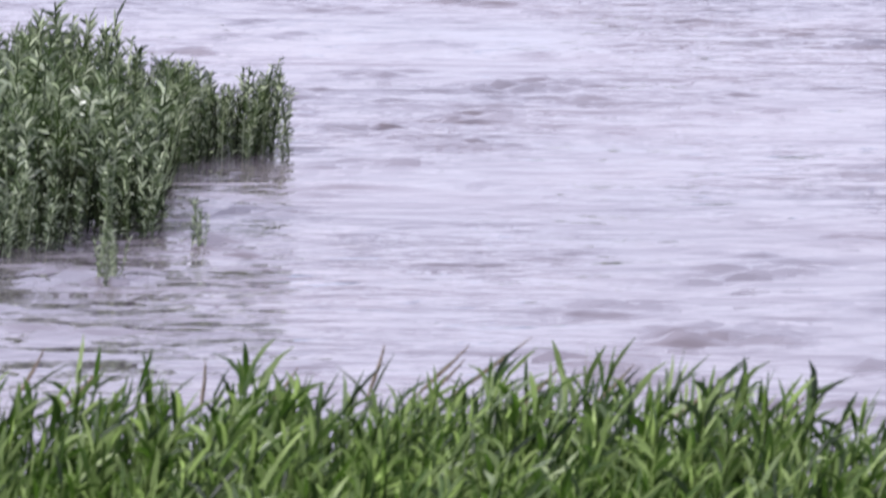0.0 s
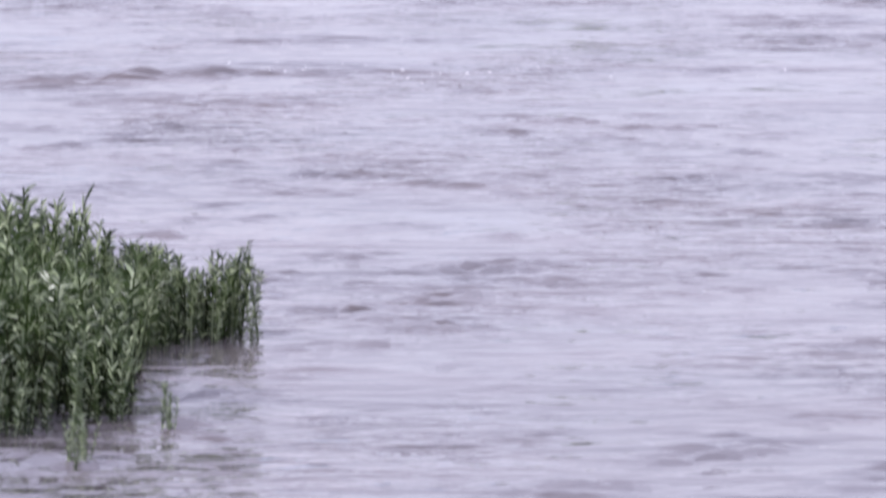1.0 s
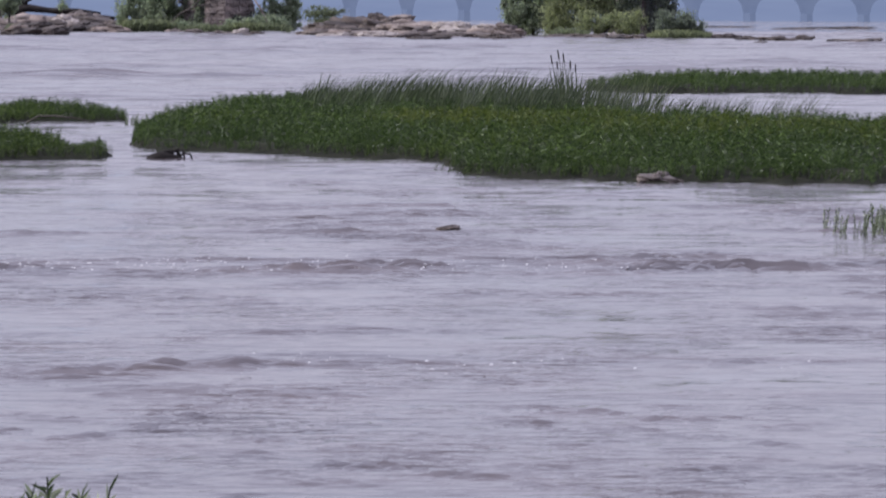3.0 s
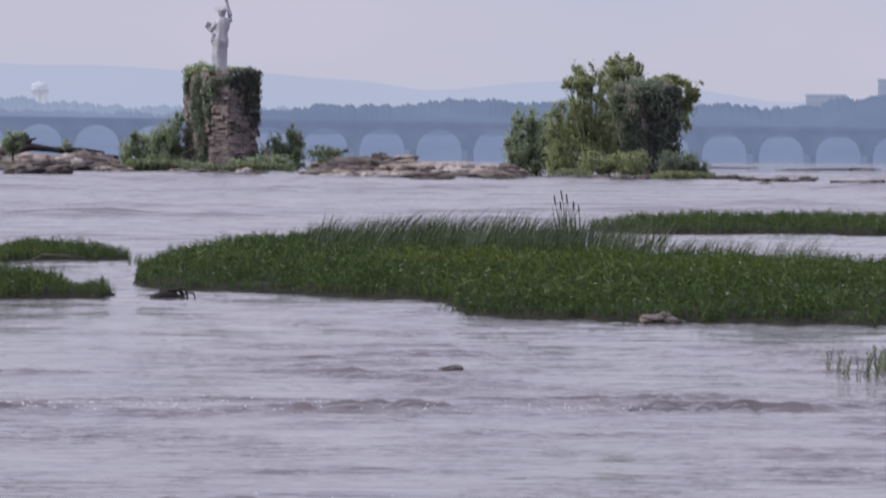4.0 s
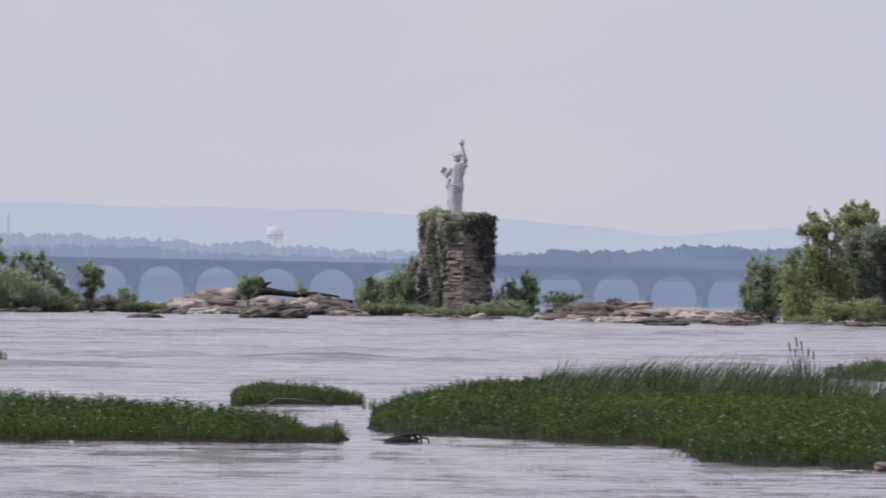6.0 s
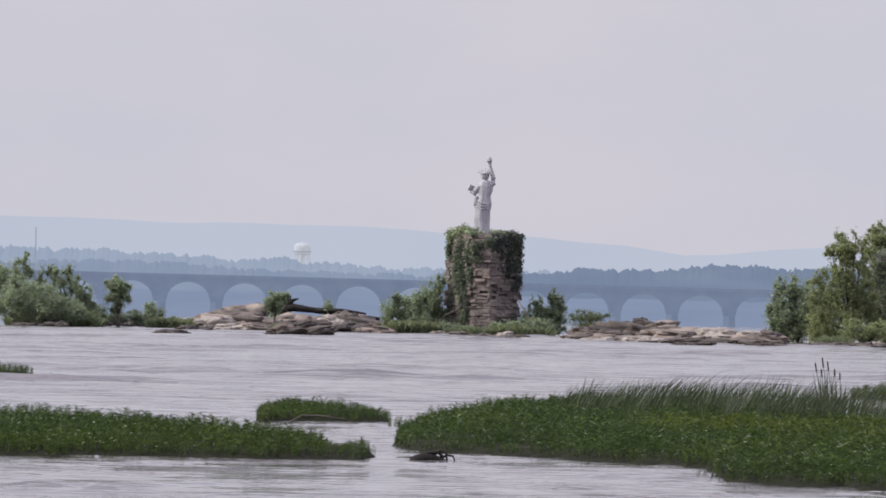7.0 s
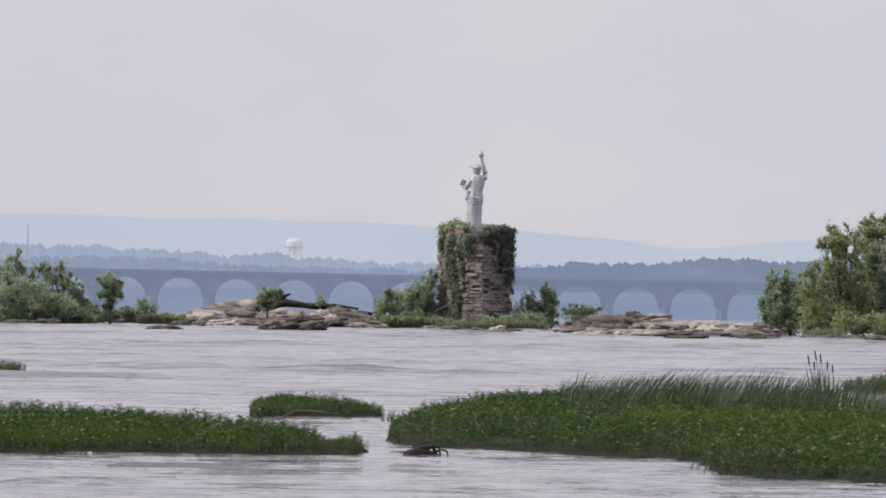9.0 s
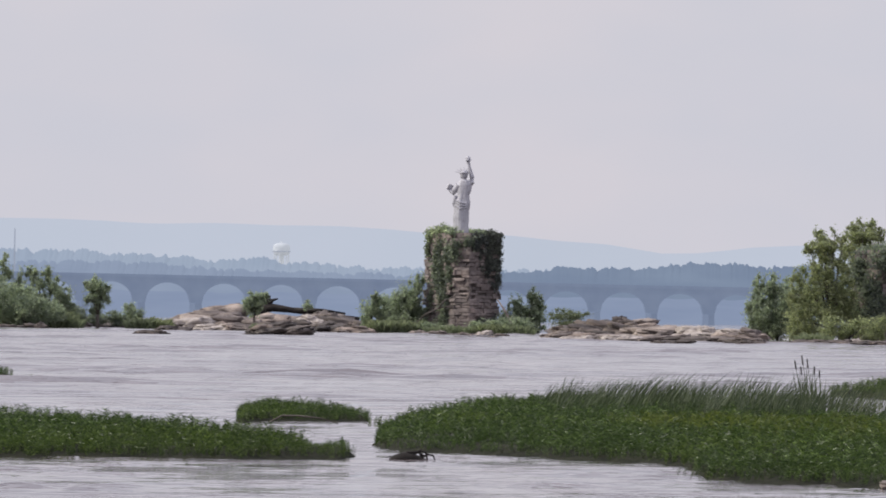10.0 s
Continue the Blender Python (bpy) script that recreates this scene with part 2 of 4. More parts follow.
        y = y + leans[:, None, 1] * z * z / np.maximum(0.05, sizes[:, None])
    out = np.stack([x, y, z], -1) + spots[:, None, :]
    q = quads[None] + (np.arange(len(spots)) * len(verts))[:, None, None]
    return out.reshape(-1, 3), q.reshape(-1, 4)


def gather(pieces):
    verts, quads, k = [], [], 0
    for v, q in pieces:
        verts.append(v)
        quads.append(q + k)
        k += len(v)
    return np.concatenate(verts), np.concatenate(quads)


def leaf(base, way, length, width, droop, seg, face):
    """A lance-shaped leaf as a strip of quads."""
    way = Vector(way).normalized()
    side = way.cross(Vector(face)).normalized()
    vs, p, step = [], Vector(base), length / seg
    for i in range(seg + 1):
        k = i / seg
        w = width * (math.sin(math.pi * (0.12 + 0.86 * k)) ** 0.8) * 0.5
        vs += [tuple(p - side * w), tuple(p + side * w)]
        way = (way + Vector((0, 0, -droop / seg))).normalized()
        p = p + way * step
    return vs, [(2 * i, 2 * i + 1, 2 * i + 3, 2 * i + 2) for i in range(seg)]


def willow_plant(rng, height, leaves, length, width, seg, droop=0.5, upright=0.9, low=0.06, stem=0.004):
    """A stem with leaves up its length."""
    vs, qs = [], []
    lean = Vector((rng.uniform(-0.15, 0.15), rng.uniform(-0.15, 0.15), 1))
    for a in (0, math.pi / 2):
        k, w = len(vs), stem
        d = Vector((math.cos(a), math.sin(a), 0)) * w
        top = lean * height
        vs += [tuple(-d), tuple(d), tuple(top + d * 0.4), tuple(top - d * 0.4)]
        qs.append((k, k + 1, k + 2, k + 3))
    for i in range(leaves):
        h = low + (0.98 - low) * i / leaves
        a = i * 2.4 + rng.uniform(-1.2, 1.2)
        out = rng.uniform(0.45, 1.0) * (1.25 - 0.5 * h)
        way = Vector((math.cos(a) * out, math.sin(a) * out, upright * rng.uniform(0.35, 1.5)))
        v, q = leaf(lean * (height * h), way, length * rng.uniform(0.65, 1.15), width * rng.uniform(0.75, 1.15), droop * rng.uniform(0.3, 1.4), seg, (-math.sin(a), math.cos(a), rng.uniform(-0.5, 0.5)))
        k = len(vs)
        vs += v
        qs += [tuple(j + k for j in f) for f in q]
    return vs, qs


def bed(name, label, inside, lo, hi, density, rng, templates, mat, size=(0.75, 1.2), lean=(0.1, 0.0), patchy=0.25, thin=0.32):
    """A bed of plants over the plan's rectangle lo..hi wherever inside(x, y) leaves room, lower at the edges and thinner within; one object that nobody could count."""
    n = int(density * (hi[0] - lo[0]) * (hi[1] - lo[1]))
    xy = np.stack([rng.uniform(lo[0], hi[0], n), rng.uniform(lo[1], hi[1], n)], -1)
    room = np.array([inside(x, y) for x, y in xy])
    ok = (room > 0) & ((room < 1.4) | (rng.random(len(room)) < thin))
    xy, room = xy[ok], room[ok]
    h = np.array([1 + patchy * noise.noise((x * 0.9, y * 0.35, 3.1)) + 1.1 * patchy * noise.noise((x * 2.3, y * 0.8, 8.1)) for x, y in xy])
    h = np.minimum(h, 1.14)
    sizes = rng.uniform(size[0], size[1], len(xy)) * h
    sizes *= np.clip(0.62 + 0.19 * room, 0.6, 1.0)
    which = rng.integers(0, len(templates), len(xy))
    pieces = []
    for k, (v, q) in enumerate(templates):
        m = which == k
        if not m.any():
            continue
        spots = np.concatenate([xy[m], np.full((m.sum(), 1), -0.02)], 1)
        leans = np.stack([rng.normal(lean[0], 0.25, m.sum()), rng.normal(lean[1], 0.25, m.sum())], -1)
        pieces.append(sprinkle(v, q, spots, rng.uniform(0, 6.283, m.sum()), sizes[m], leans))
    v, q = gather(pieces)
    return tagged(quads_mesh(name, v, q, mat), label, "plants", kind="stuff")


def knots(table):
    """A broken line through (position, value) pairs."""
    xs, ys = [a for a, _ in table], [b for _, b in table]
    line = lambda x: float(np.interp(x, xs, ys))
    line.ends = (xs[0], xs[-1])
    return line


# ---- the river ----
def waves(x, y, lengths, slope, rnd, count, spread=0.5):
    """Heights of a choppy water surface: many small trains of waves of random heading."""
    z = np.zeros_like(x)
    for _ in range(count):
        lam = math.exp(rnd.uniform(math.log(lengths[0]), math.log(lengths[1])))
        a = rnd.gauss(math.pi / 2, spread)
        k = 2 * math.pi / lam
        z += slope / k * np.sin(k * (math.cos(a) * x + math.sin(a) * y) + rnd.uniform(0, 6.283))
    return z * math.sqrt(2 / count)


def slow(x, y, sx, sy, seed):
    """A slow, smooth variation between about 0 and 1."""
    rnd = random.Random(seed)
    z = np.zeros_like(x)
    for _ in range(7):
        z += np.sin(x / sx * rnd.uniform(0.5, 1.8) + y / sy * rnd.uniform(-1.8, 1.8) + rnd.uniform(0, 6.283))
    return np.clip(0.5 + z / 5.0, 0, 1)


def water_patch(lo, hi, nx, ny, lengths, ripples, slope, seed, count=46, patch=(1.0, 1.5), bands=(), spread=0.5, swell=1.0, least=0.03):
    x, y = np.meshgrid(np.linspace(lo[0], hi[0], nx), np.linspace(lo[1], hi[1], ny), indexing="ij")
    rnd = random.Random(seed)
    broad, close = slow(x, y, *patch, seed + 1), slow(x, y, patch[0] * 0.45, patch[1] * 0.2, seed + 5)
    rough = 0.35 + 0.8 * broad
    chop = least + 2.3 * (0.15 + 0.85 * broad) * close ** 2.4
    for centre, width, gain in bands:
        chop = chop + gain * np.exp(-((y - centre - 0.5 * np.sin(x * 0.7)) / width) ** 2) * (0.3 + close)
    z = waves(x, y, lengths, slope * swell, rnd, count, spread) * rough + waves(x, y, ripples, slope * 3.0, rnd, count, spread) * chop
    rim = np.minimum.reduce([x - lo[0], hi[0] - x, y - lo[1], hi[1] - y]) / lengths[1]
    k = np.clip(rim, 0, 1)
    z = z * k - 0.02 * (1 - k)
    v = np.stack([x, y, z], -1).reshape(-1, 3)
    i, j = np.meshgrid(np.arange(nx - 1), np.arange(ny - 1), indexing="ij")
    q = i * ny + j
    return v, np.stack([q, q + ny, q + ny + 1, q + 1], -1).reshape(-1, 4)


def flat(z, near, far, wide):
    return np.array([(-wide, near, z), (wide, near, z), (wide, far, z), (-wide, far, z)], float), np.array([[0, 1, 2, 3]])


river = gather([flat(-0.04, -300, 4900, 3500),
                water_patch((-2.4, 11.0), (2.2, 30.0), 120, 640, (0.2, 0.5), (0.075, 0.14), 0.062, 1, patch=(0.35, 0.9), spread=0.40, swell=0.6, bands=((13.6, 0.7, 0.5), (20.5, 0.8, 0.6), (25.0, 0.5, 0.7))),
                water_patch((-6.2, 29.6), (5.2, 62.0), 200, 900, (0.4, 1.0), (0.10, 0.18), 0.062, 2, patch=(0.9, 3.0), spread=0.26, swell=0.45, bands=((33.0, 0.5, 1.5), (36.5, 0.3, 1.2), (45.5, 0.9, 4.0), (47.3, 0.4, 2.4), (41.0, 0.3, 1.4), (53.3, 0.4, 1.9), (57.0, 1.2, 0.4))),
                water_patch((-12.5, 61.0), (9.5, 122.0), 150, 420, (0.8, 2.2), (0.32, 0.55), 0.030, 4, patch=(1.5, 7.0), spread=0.35),
                water_patch((-78, 120), (56, 780), 90, 1500, (3.2, 5.0), (1.2, 2.0), 0.036, 3, patch=(9.0, 40.0), spread=0.16, swell=0.35, least=0.6)])
tagged(quads_mesh("water", *river, M_WATER, smooth=True), "muddy lavender-grey river water with small ripples", "river", kind="structure")
bed_v, bed_q = flat(-0.7, -300, 4950, 3550)
tagged(quads_mesh("ground", bed_v, bed_q, M_BED), "brown river bed under the water", "ground", kind="structure")


# the low near bank that carries the camera and the foremost plants
gx, gy = np.meshgrid(np.linspace(-30, 30, 90), np.linspace(-24, 11.6, 60), indexing="ij")
gz = np.clip((11.0 - gy) * 0.06, -0.3, 0.14) + 0.03 * slow(gx, gy, 1.1, 0.9, 77) - 0.02
gi, gj = np.meshgrid(np.arange(89), np.arange(59), indexing="ij")
gk = (gi * 60 + gj).reshape(-1)
tagged(quads_mesh("near_bank", np.stack([gx, gy, gz], -1).reshape(-1, 3), np.stack([gk, gk + 60, gk + 61, gk + 1], -1), M_BED, smooth=True), "low brown muddy bank under the near plants", "bank", kind="structure")


# ---- far land ----
def ridge(name, label, mat, d, u0, u1, profile, rough, lump, seed, step=6.0, trees=0.0, kind="structure"):
    """A long ridge with a lumpy skyline and a sloping front."""
    us = np.arange(u0, u1, step)
    rnd = random.Random(seed)
    base = np.array([EYE - d * profile(u) / F + rough * noise.noise((u * lump, seed, 0)) for u in us])
    tops = base.copy()
    for _ in range(int((u1 - u0) / 3) if trees else 0):
        c, r, h = rnd.uniform(u0, u1), rnd.uniform(1.5, 3.9) ** 2, trees * rnd.uniform(0.1, 1.0) ** 1.5
        dome = np.sqrt(np.clip(1 - ((us - c) / r) ** 2, 0, 1))
        tops = np.maximum(tops, np.where(dome > 0, base + h * (dome - 0.25), -99))
    if trees:
        tops = tops + np.array([0.30 * trees * noise.noise((u * 0.23, seed, 4.0)) + 0.16 * trees * noise.noise((u * 0.6, seed, 9.0)) for u in us])
    verts, quads, rows = [], [], 5
    for u, top, low in zip(us, tops, base):
        for r in range(rows):
            k = r / (rows - 1)
            verts.append((d * u / F, d + 90 * (k - 1), top if r == rows - 1 else -1 + (low + 1) * 0.93 * k ** 0.5))
    n = len(us)
    for i in range(n - 1):
        for r in range(rows - 1):
            a = i * rows + r
            quads.append((a, a + rows, a + rows + 1, a + 1))
    return tagged(quads_mesh(name, verts, quads, mat, smooth=True), label, "hills", kind=kind)


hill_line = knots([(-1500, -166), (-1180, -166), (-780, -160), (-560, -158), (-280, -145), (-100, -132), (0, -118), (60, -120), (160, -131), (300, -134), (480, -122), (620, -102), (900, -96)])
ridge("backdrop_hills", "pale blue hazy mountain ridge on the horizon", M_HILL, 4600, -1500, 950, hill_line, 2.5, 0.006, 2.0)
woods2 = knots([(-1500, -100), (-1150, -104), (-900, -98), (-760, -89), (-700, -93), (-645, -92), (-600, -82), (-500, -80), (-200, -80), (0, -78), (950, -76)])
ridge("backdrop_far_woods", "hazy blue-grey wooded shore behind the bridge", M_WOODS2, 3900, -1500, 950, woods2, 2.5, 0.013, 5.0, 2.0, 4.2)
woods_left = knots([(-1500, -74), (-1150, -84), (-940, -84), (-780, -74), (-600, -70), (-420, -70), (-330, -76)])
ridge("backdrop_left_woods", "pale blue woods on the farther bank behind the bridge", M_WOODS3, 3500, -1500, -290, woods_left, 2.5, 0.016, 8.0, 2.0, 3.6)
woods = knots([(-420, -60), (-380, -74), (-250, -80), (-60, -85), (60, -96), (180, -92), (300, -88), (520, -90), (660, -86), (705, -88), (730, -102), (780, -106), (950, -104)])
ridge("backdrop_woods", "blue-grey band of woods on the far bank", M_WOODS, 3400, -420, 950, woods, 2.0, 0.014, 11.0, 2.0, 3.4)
# Low ridge added for the mist under the arches, painted pale and glowing.
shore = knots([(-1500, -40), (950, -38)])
ridge("backdrop_shore", "added low shore with painted pale mist behind the bridge arches", M_SHORE, 3180, -1500, 950, shore, 1.0, 0.02, 17.0)


def water_tower():
    d = 4000.0
    k = d / F
    root = empty("water_tower", (at(-675, 0, d).x, d, 0))
    top, low, r = at(0, -128, d).z, at(0, -105, d).z, 15.0 * k
    tall = top - low
    bm = bmesh.new()
    outline = [(0.35, 0.0), (0.78, 0.07), (0.97, 0.22), (1.0, 0.4), (1.0, 0.66), (0.95, 0.8), (0.72, 0.93), (0.3, 1.0)]
    tube(bm, [(0, 0, low + tall * h) for _, h in outline], [r * w for w, _ in outline], 24)
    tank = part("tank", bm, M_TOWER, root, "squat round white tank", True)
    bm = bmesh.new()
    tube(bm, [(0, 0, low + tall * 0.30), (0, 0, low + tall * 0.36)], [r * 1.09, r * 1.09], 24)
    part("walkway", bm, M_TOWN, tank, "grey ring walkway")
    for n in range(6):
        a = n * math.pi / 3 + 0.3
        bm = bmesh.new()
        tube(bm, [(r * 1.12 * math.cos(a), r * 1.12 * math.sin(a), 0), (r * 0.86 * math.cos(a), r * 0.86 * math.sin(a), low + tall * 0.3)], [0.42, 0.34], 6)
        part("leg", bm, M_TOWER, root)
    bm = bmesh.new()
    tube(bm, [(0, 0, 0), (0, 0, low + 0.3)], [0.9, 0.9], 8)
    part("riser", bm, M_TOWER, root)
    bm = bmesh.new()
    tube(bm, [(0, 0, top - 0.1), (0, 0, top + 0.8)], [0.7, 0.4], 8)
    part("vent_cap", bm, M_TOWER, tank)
    tagged(root, "white water tower standing above far hazy woods", "water tower")


water_tower()


def mast():
    d = 3400.0
    root = empty("radio_mast", (at(-1149, 0, d).x, d, 0))
    z = at(0, -147, d).z
    bm = bmesh.new()
    tube(bm, [(0, 0, 0), (0, 0, z)], [0.55, 0.25], 6)
    part("pole", bm, M_TOWN, root)
    tagged(root, "thin grey radio mast far off in haze", "mast")


mast()


def far_building(u0, u1, v, d, storeys):
    a, b = at(u0, v, d), at(u1, v, d)
    root = empty("far_building", ((a.x + b.x) / 2, d, 0))
    w = (b.x - a.x) / 2
    bm = bmesh.new()
    box(bm, (-w, 0, 0), (w, 18, a.z))
    part("wall", bm, M_TOWN, root)
    bm = bmesh.new()
    box(bm, (-w - 0.4, -0.4, a.z + 0.01), (w + 0.4, 18.4, a.z + 0.9))
    part("roof", bm, M_TOWN, root)
    for s in range(storeys):
        bm = bmesh.new()
        z = a.z - 2.6 - s * 4.0
        box(bm, (-w * 0.92, -0.25, z), (w * 0.92, 0.1, z + 1.4))
        part("window_band", bm, M_WOODS2, root)
    tagged(root, "pale flat-roofed building on the hazy far hill", "building")


far_building(684, 752, -111, 3520, 2)
far_building(812, 860, -139, 3600, 4)


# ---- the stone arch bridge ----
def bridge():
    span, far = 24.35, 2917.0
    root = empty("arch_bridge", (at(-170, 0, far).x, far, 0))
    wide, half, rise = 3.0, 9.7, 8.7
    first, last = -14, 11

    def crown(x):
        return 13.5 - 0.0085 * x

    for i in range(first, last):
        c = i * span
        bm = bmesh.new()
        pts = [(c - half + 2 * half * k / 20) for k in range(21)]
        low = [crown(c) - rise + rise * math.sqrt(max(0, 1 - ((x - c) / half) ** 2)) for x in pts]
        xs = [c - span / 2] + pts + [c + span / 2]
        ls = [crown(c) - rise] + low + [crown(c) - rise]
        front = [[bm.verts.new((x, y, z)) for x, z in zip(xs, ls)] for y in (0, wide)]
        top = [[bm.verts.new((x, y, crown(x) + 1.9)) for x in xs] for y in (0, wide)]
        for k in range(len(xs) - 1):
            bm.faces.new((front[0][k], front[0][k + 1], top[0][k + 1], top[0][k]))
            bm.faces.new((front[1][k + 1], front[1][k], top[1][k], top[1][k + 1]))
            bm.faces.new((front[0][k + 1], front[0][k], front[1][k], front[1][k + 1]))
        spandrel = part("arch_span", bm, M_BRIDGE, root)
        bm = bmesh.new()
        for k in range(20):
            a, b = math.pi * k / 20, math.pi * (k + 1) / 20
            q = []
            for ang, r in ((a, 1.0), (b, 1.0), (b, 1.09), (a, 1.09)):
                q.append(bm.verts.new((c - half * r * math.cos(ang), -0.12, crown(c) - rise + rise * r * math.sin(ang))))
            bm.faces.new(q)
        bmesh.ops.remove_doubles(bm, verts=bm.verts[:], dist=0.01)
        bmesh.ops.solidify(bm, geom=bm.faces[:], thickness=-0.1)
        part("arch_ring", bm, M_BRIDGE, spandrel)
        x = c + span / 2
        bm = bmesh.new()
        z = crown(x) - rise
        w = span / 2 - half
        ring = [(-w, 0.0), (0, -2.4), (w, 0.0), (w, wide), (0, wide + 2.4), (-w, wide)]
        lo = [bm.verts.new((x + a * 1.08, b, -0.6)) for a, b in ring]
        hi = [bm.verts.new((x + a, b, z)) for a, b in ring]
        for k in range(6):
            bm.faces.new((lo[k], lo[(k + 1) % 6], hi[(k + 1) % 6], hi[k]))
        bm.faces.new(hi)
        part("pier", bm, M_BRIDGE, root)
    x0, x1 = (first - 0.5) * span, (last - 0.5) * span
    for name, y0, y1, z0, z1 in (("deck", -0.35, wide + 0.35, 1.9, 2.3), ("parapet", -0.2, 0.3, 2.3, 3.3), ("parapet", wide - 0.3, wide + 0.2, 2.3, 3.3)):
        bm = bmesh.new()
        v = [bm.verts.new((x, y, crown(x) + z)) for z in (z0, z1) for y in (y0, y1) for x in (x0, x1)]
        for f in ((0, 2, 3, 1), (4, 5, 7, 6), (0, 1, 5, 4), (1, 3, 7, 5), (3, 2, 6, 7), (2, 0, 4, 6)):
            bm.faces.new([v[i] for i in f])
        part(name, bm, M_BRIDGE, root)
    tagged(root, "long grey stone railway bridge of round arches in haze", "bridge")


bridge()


# ---- rocks ----
def rock(place, size, seed, mat=None, label="brown weathered ledge rock at the water's edge", turn=0.0, name="rock", group="river rocks"):
    """A worn ledge: a heap of rounded, tilted slabs that overlap like shingles and reach under the water."""
    rnd = random.Random(int(seed * 10))
    root = empty(name, (place[0], place[1], 0))
    root.rotation_euler = (0, 0, radians(turn))
    count = 12 if size[0] > 3 else 7 if size[0] > 0.4 else 4
    dip = rnd.choice((-1, 1)) * rnd.uniform(0.1, 0.35)
    nu, nv = (26, 12) if size[0] > 1.2 else (16, 9)
    for n in range(count):
        if n == 0:
            cx, cy, cz, rx, ry, rz = 0.0, 0.1, 0.15, 0.46, 0.42, 0.48
        else:
            cx, cy = rnd.uniform(-0.34, 0.34), rnd.uniform(-0.42, 0.3)
            room = 1 - (abs(cx) / 0.5) ** 2
            rx, ry, rz = rnd.uniform(0.09, 0.24), rnd.uniform(0.14, 0.28), rnd.uniform(0.16, 0.36)
            cz = rnd.uniform(0.02, 0.85) * room * (0.4 + 0.9 * (cy + 0.42))
        lean = dip + rnd.uniform(-0.05, 0.05)
        verts = []
        for a in range(nv + 1):
            lat = math.pi * (a / nv - 0.5)
            for b in range(nu):
                lon = 2 * math.pi * b / nu
                c, t = math.cos(lat), math.sin(lat)
                x = c * math.copysign(abs(math.cos(lon)) ** 0.75, math.cos(lon))
                y = c * math.copysign(abs(math.sin(lon)) ** 0.75, math.sin(lon))
                z = math.copysign(abs(t) ** 0.8, t)
                w = 1 + 0.45 * noise.noise((x * 1.9 + seed, y * 1.9 + n * 3.1, z * 1.6)) + 0.26 * noise.noise((x * 4.3 + n, y * 4.3 + seed, z * 3.4))
                px, pz = cx + rx * x * w, cz + rz * z * w
                verts.append((px * size[0], (cy + ry * y * w) * size[1], max(-0.3, pz + lean * (px - cx) * 2.2) * size[2]))
        quads = [(a * nu + b, a * nu + (b + 1) % nu, (a + 1) * nu + (b + 1) % nu, (a + 1) * nu + b) for a in range(nv) for b in range(nu)]
        quads_mesh("slab", verts, quads, mat or M_ROCK, root)
    return tagged(root, label, "rock", group)


def far_rock(u, v, w, h, seed, mat=None, deep=1.6, wide=1.75, **more):
    """A rock w by h on the bearing u with its foot at v, sizes in ray units."""
    p = afloat(u, v)
    k = p.y / F
    return rock((p.x, p.y + w * k * deep * 0.5), (w * k * wide, w * k * deep, h * k * 1.2), seed, mat, **more)


# ---- trees and bushes ----
def crown_leaves(blobs, count, size, rng, hollow=0.55):
    """Leaf sprays scattered through uneven ellipsoids; blobs of (x, y, z, rx, ry, rz)."""
    vol = np.array([b[3] * b[4] * b[5] for b in blobs]) ** 0.75
    pick = rng.choice(len(blobs), count, p=vol / vol.sum())
    b = np.array(blobs)[pick]
    way = rng.normal(size=(count, 3))
    way /= np.linalg.norm(way, axis=1)[:, None]
    rad = np.minimum(1.3, hollow * 0.5 + np.abs(rng.normal(0, 0.5, count)))
    lump = np.array([1 + 0.6 * noise.noise(tuple(w * 2.3 + c[:3])) for w, c in zip(way, b)])
    rad = rad * lump
    spots = b[:, :3] + way * b[:, 3:] * rad[:, None]
    gaps = np.array([noise.noise(tuple(p * 1.2)) for p in spots]) > -0.32
    spots = spots[gaps]
    n = len(spots)
    e1 = rng.normal(size=(n, 3))
    e1 /= np.linalg.norm(e1, axis=1)[:, None]
    e2 = np.cross(e1, rng.normal(size=(n, 3)))
    e2 /= np.linalg.norm(e2, axis=1)[:, None]
    s = size * rng.uniform(0.6, 1.4, n)[:, None]
    v = np.stack([spots - e1 * s, spots + e2 * s * 0.45, spots + e1 * s, spots - e2 * s * 0.45], 1).reshape(-1, 3)
    return v, np.arange(n * 4).reshape(-1, 4)


def plant(name, label, category, place, blobs, count, size, mat, trunk, rng, lean=0.0, group="", sprays=()):
    """A tree or bush: tapered trunk, a limb to every mass of leaves, and the leaves."""
    root = empty(name, (place[0], place[1], 0))
    low = min(b[2] - b[5] for b in blobs)
    top = max(b[2] for b in blobs)
    fork = Vector((lean * top * 0.3, 0, max(0.3, low * 0.7 + top * 0.12)))
    bm = bmesh.new()
    tube(bm, [(0, 0, -0.25), (lean * 0.3, 0, fork.z * 0.5), tuple(fork)], [trunk * 1.25, trunk, trunk * 0.8], 8)
    part("trunk", bm, M_BARK, root, smooth=True)
    for b in blobs:
        tip = Vector(b[:3]) + Vector((0, 0, b[5] * 0.4))
        mid = fork.lerp(tip, 0.5) + Vector((rng.uniform(-0.2, 0.2), rng.uniform(-0.2, 0.2), 0.25)) * max(b[3], 0.4)
        bm = bmesh.new()
        tube(bm, [tuple(fork), tuple(mid), tuple(tip)], [trunk * 0.6, trunk * 0.4, trunk * 0.12], 6)
        part("limb", bm, M_BARK, root, smooth=True)
    v, q = crown_leaves(blobs + list(sprays), count, size, rng, 0.3)
    ground_cut = np.maximum(v[:, 2], 0.02)
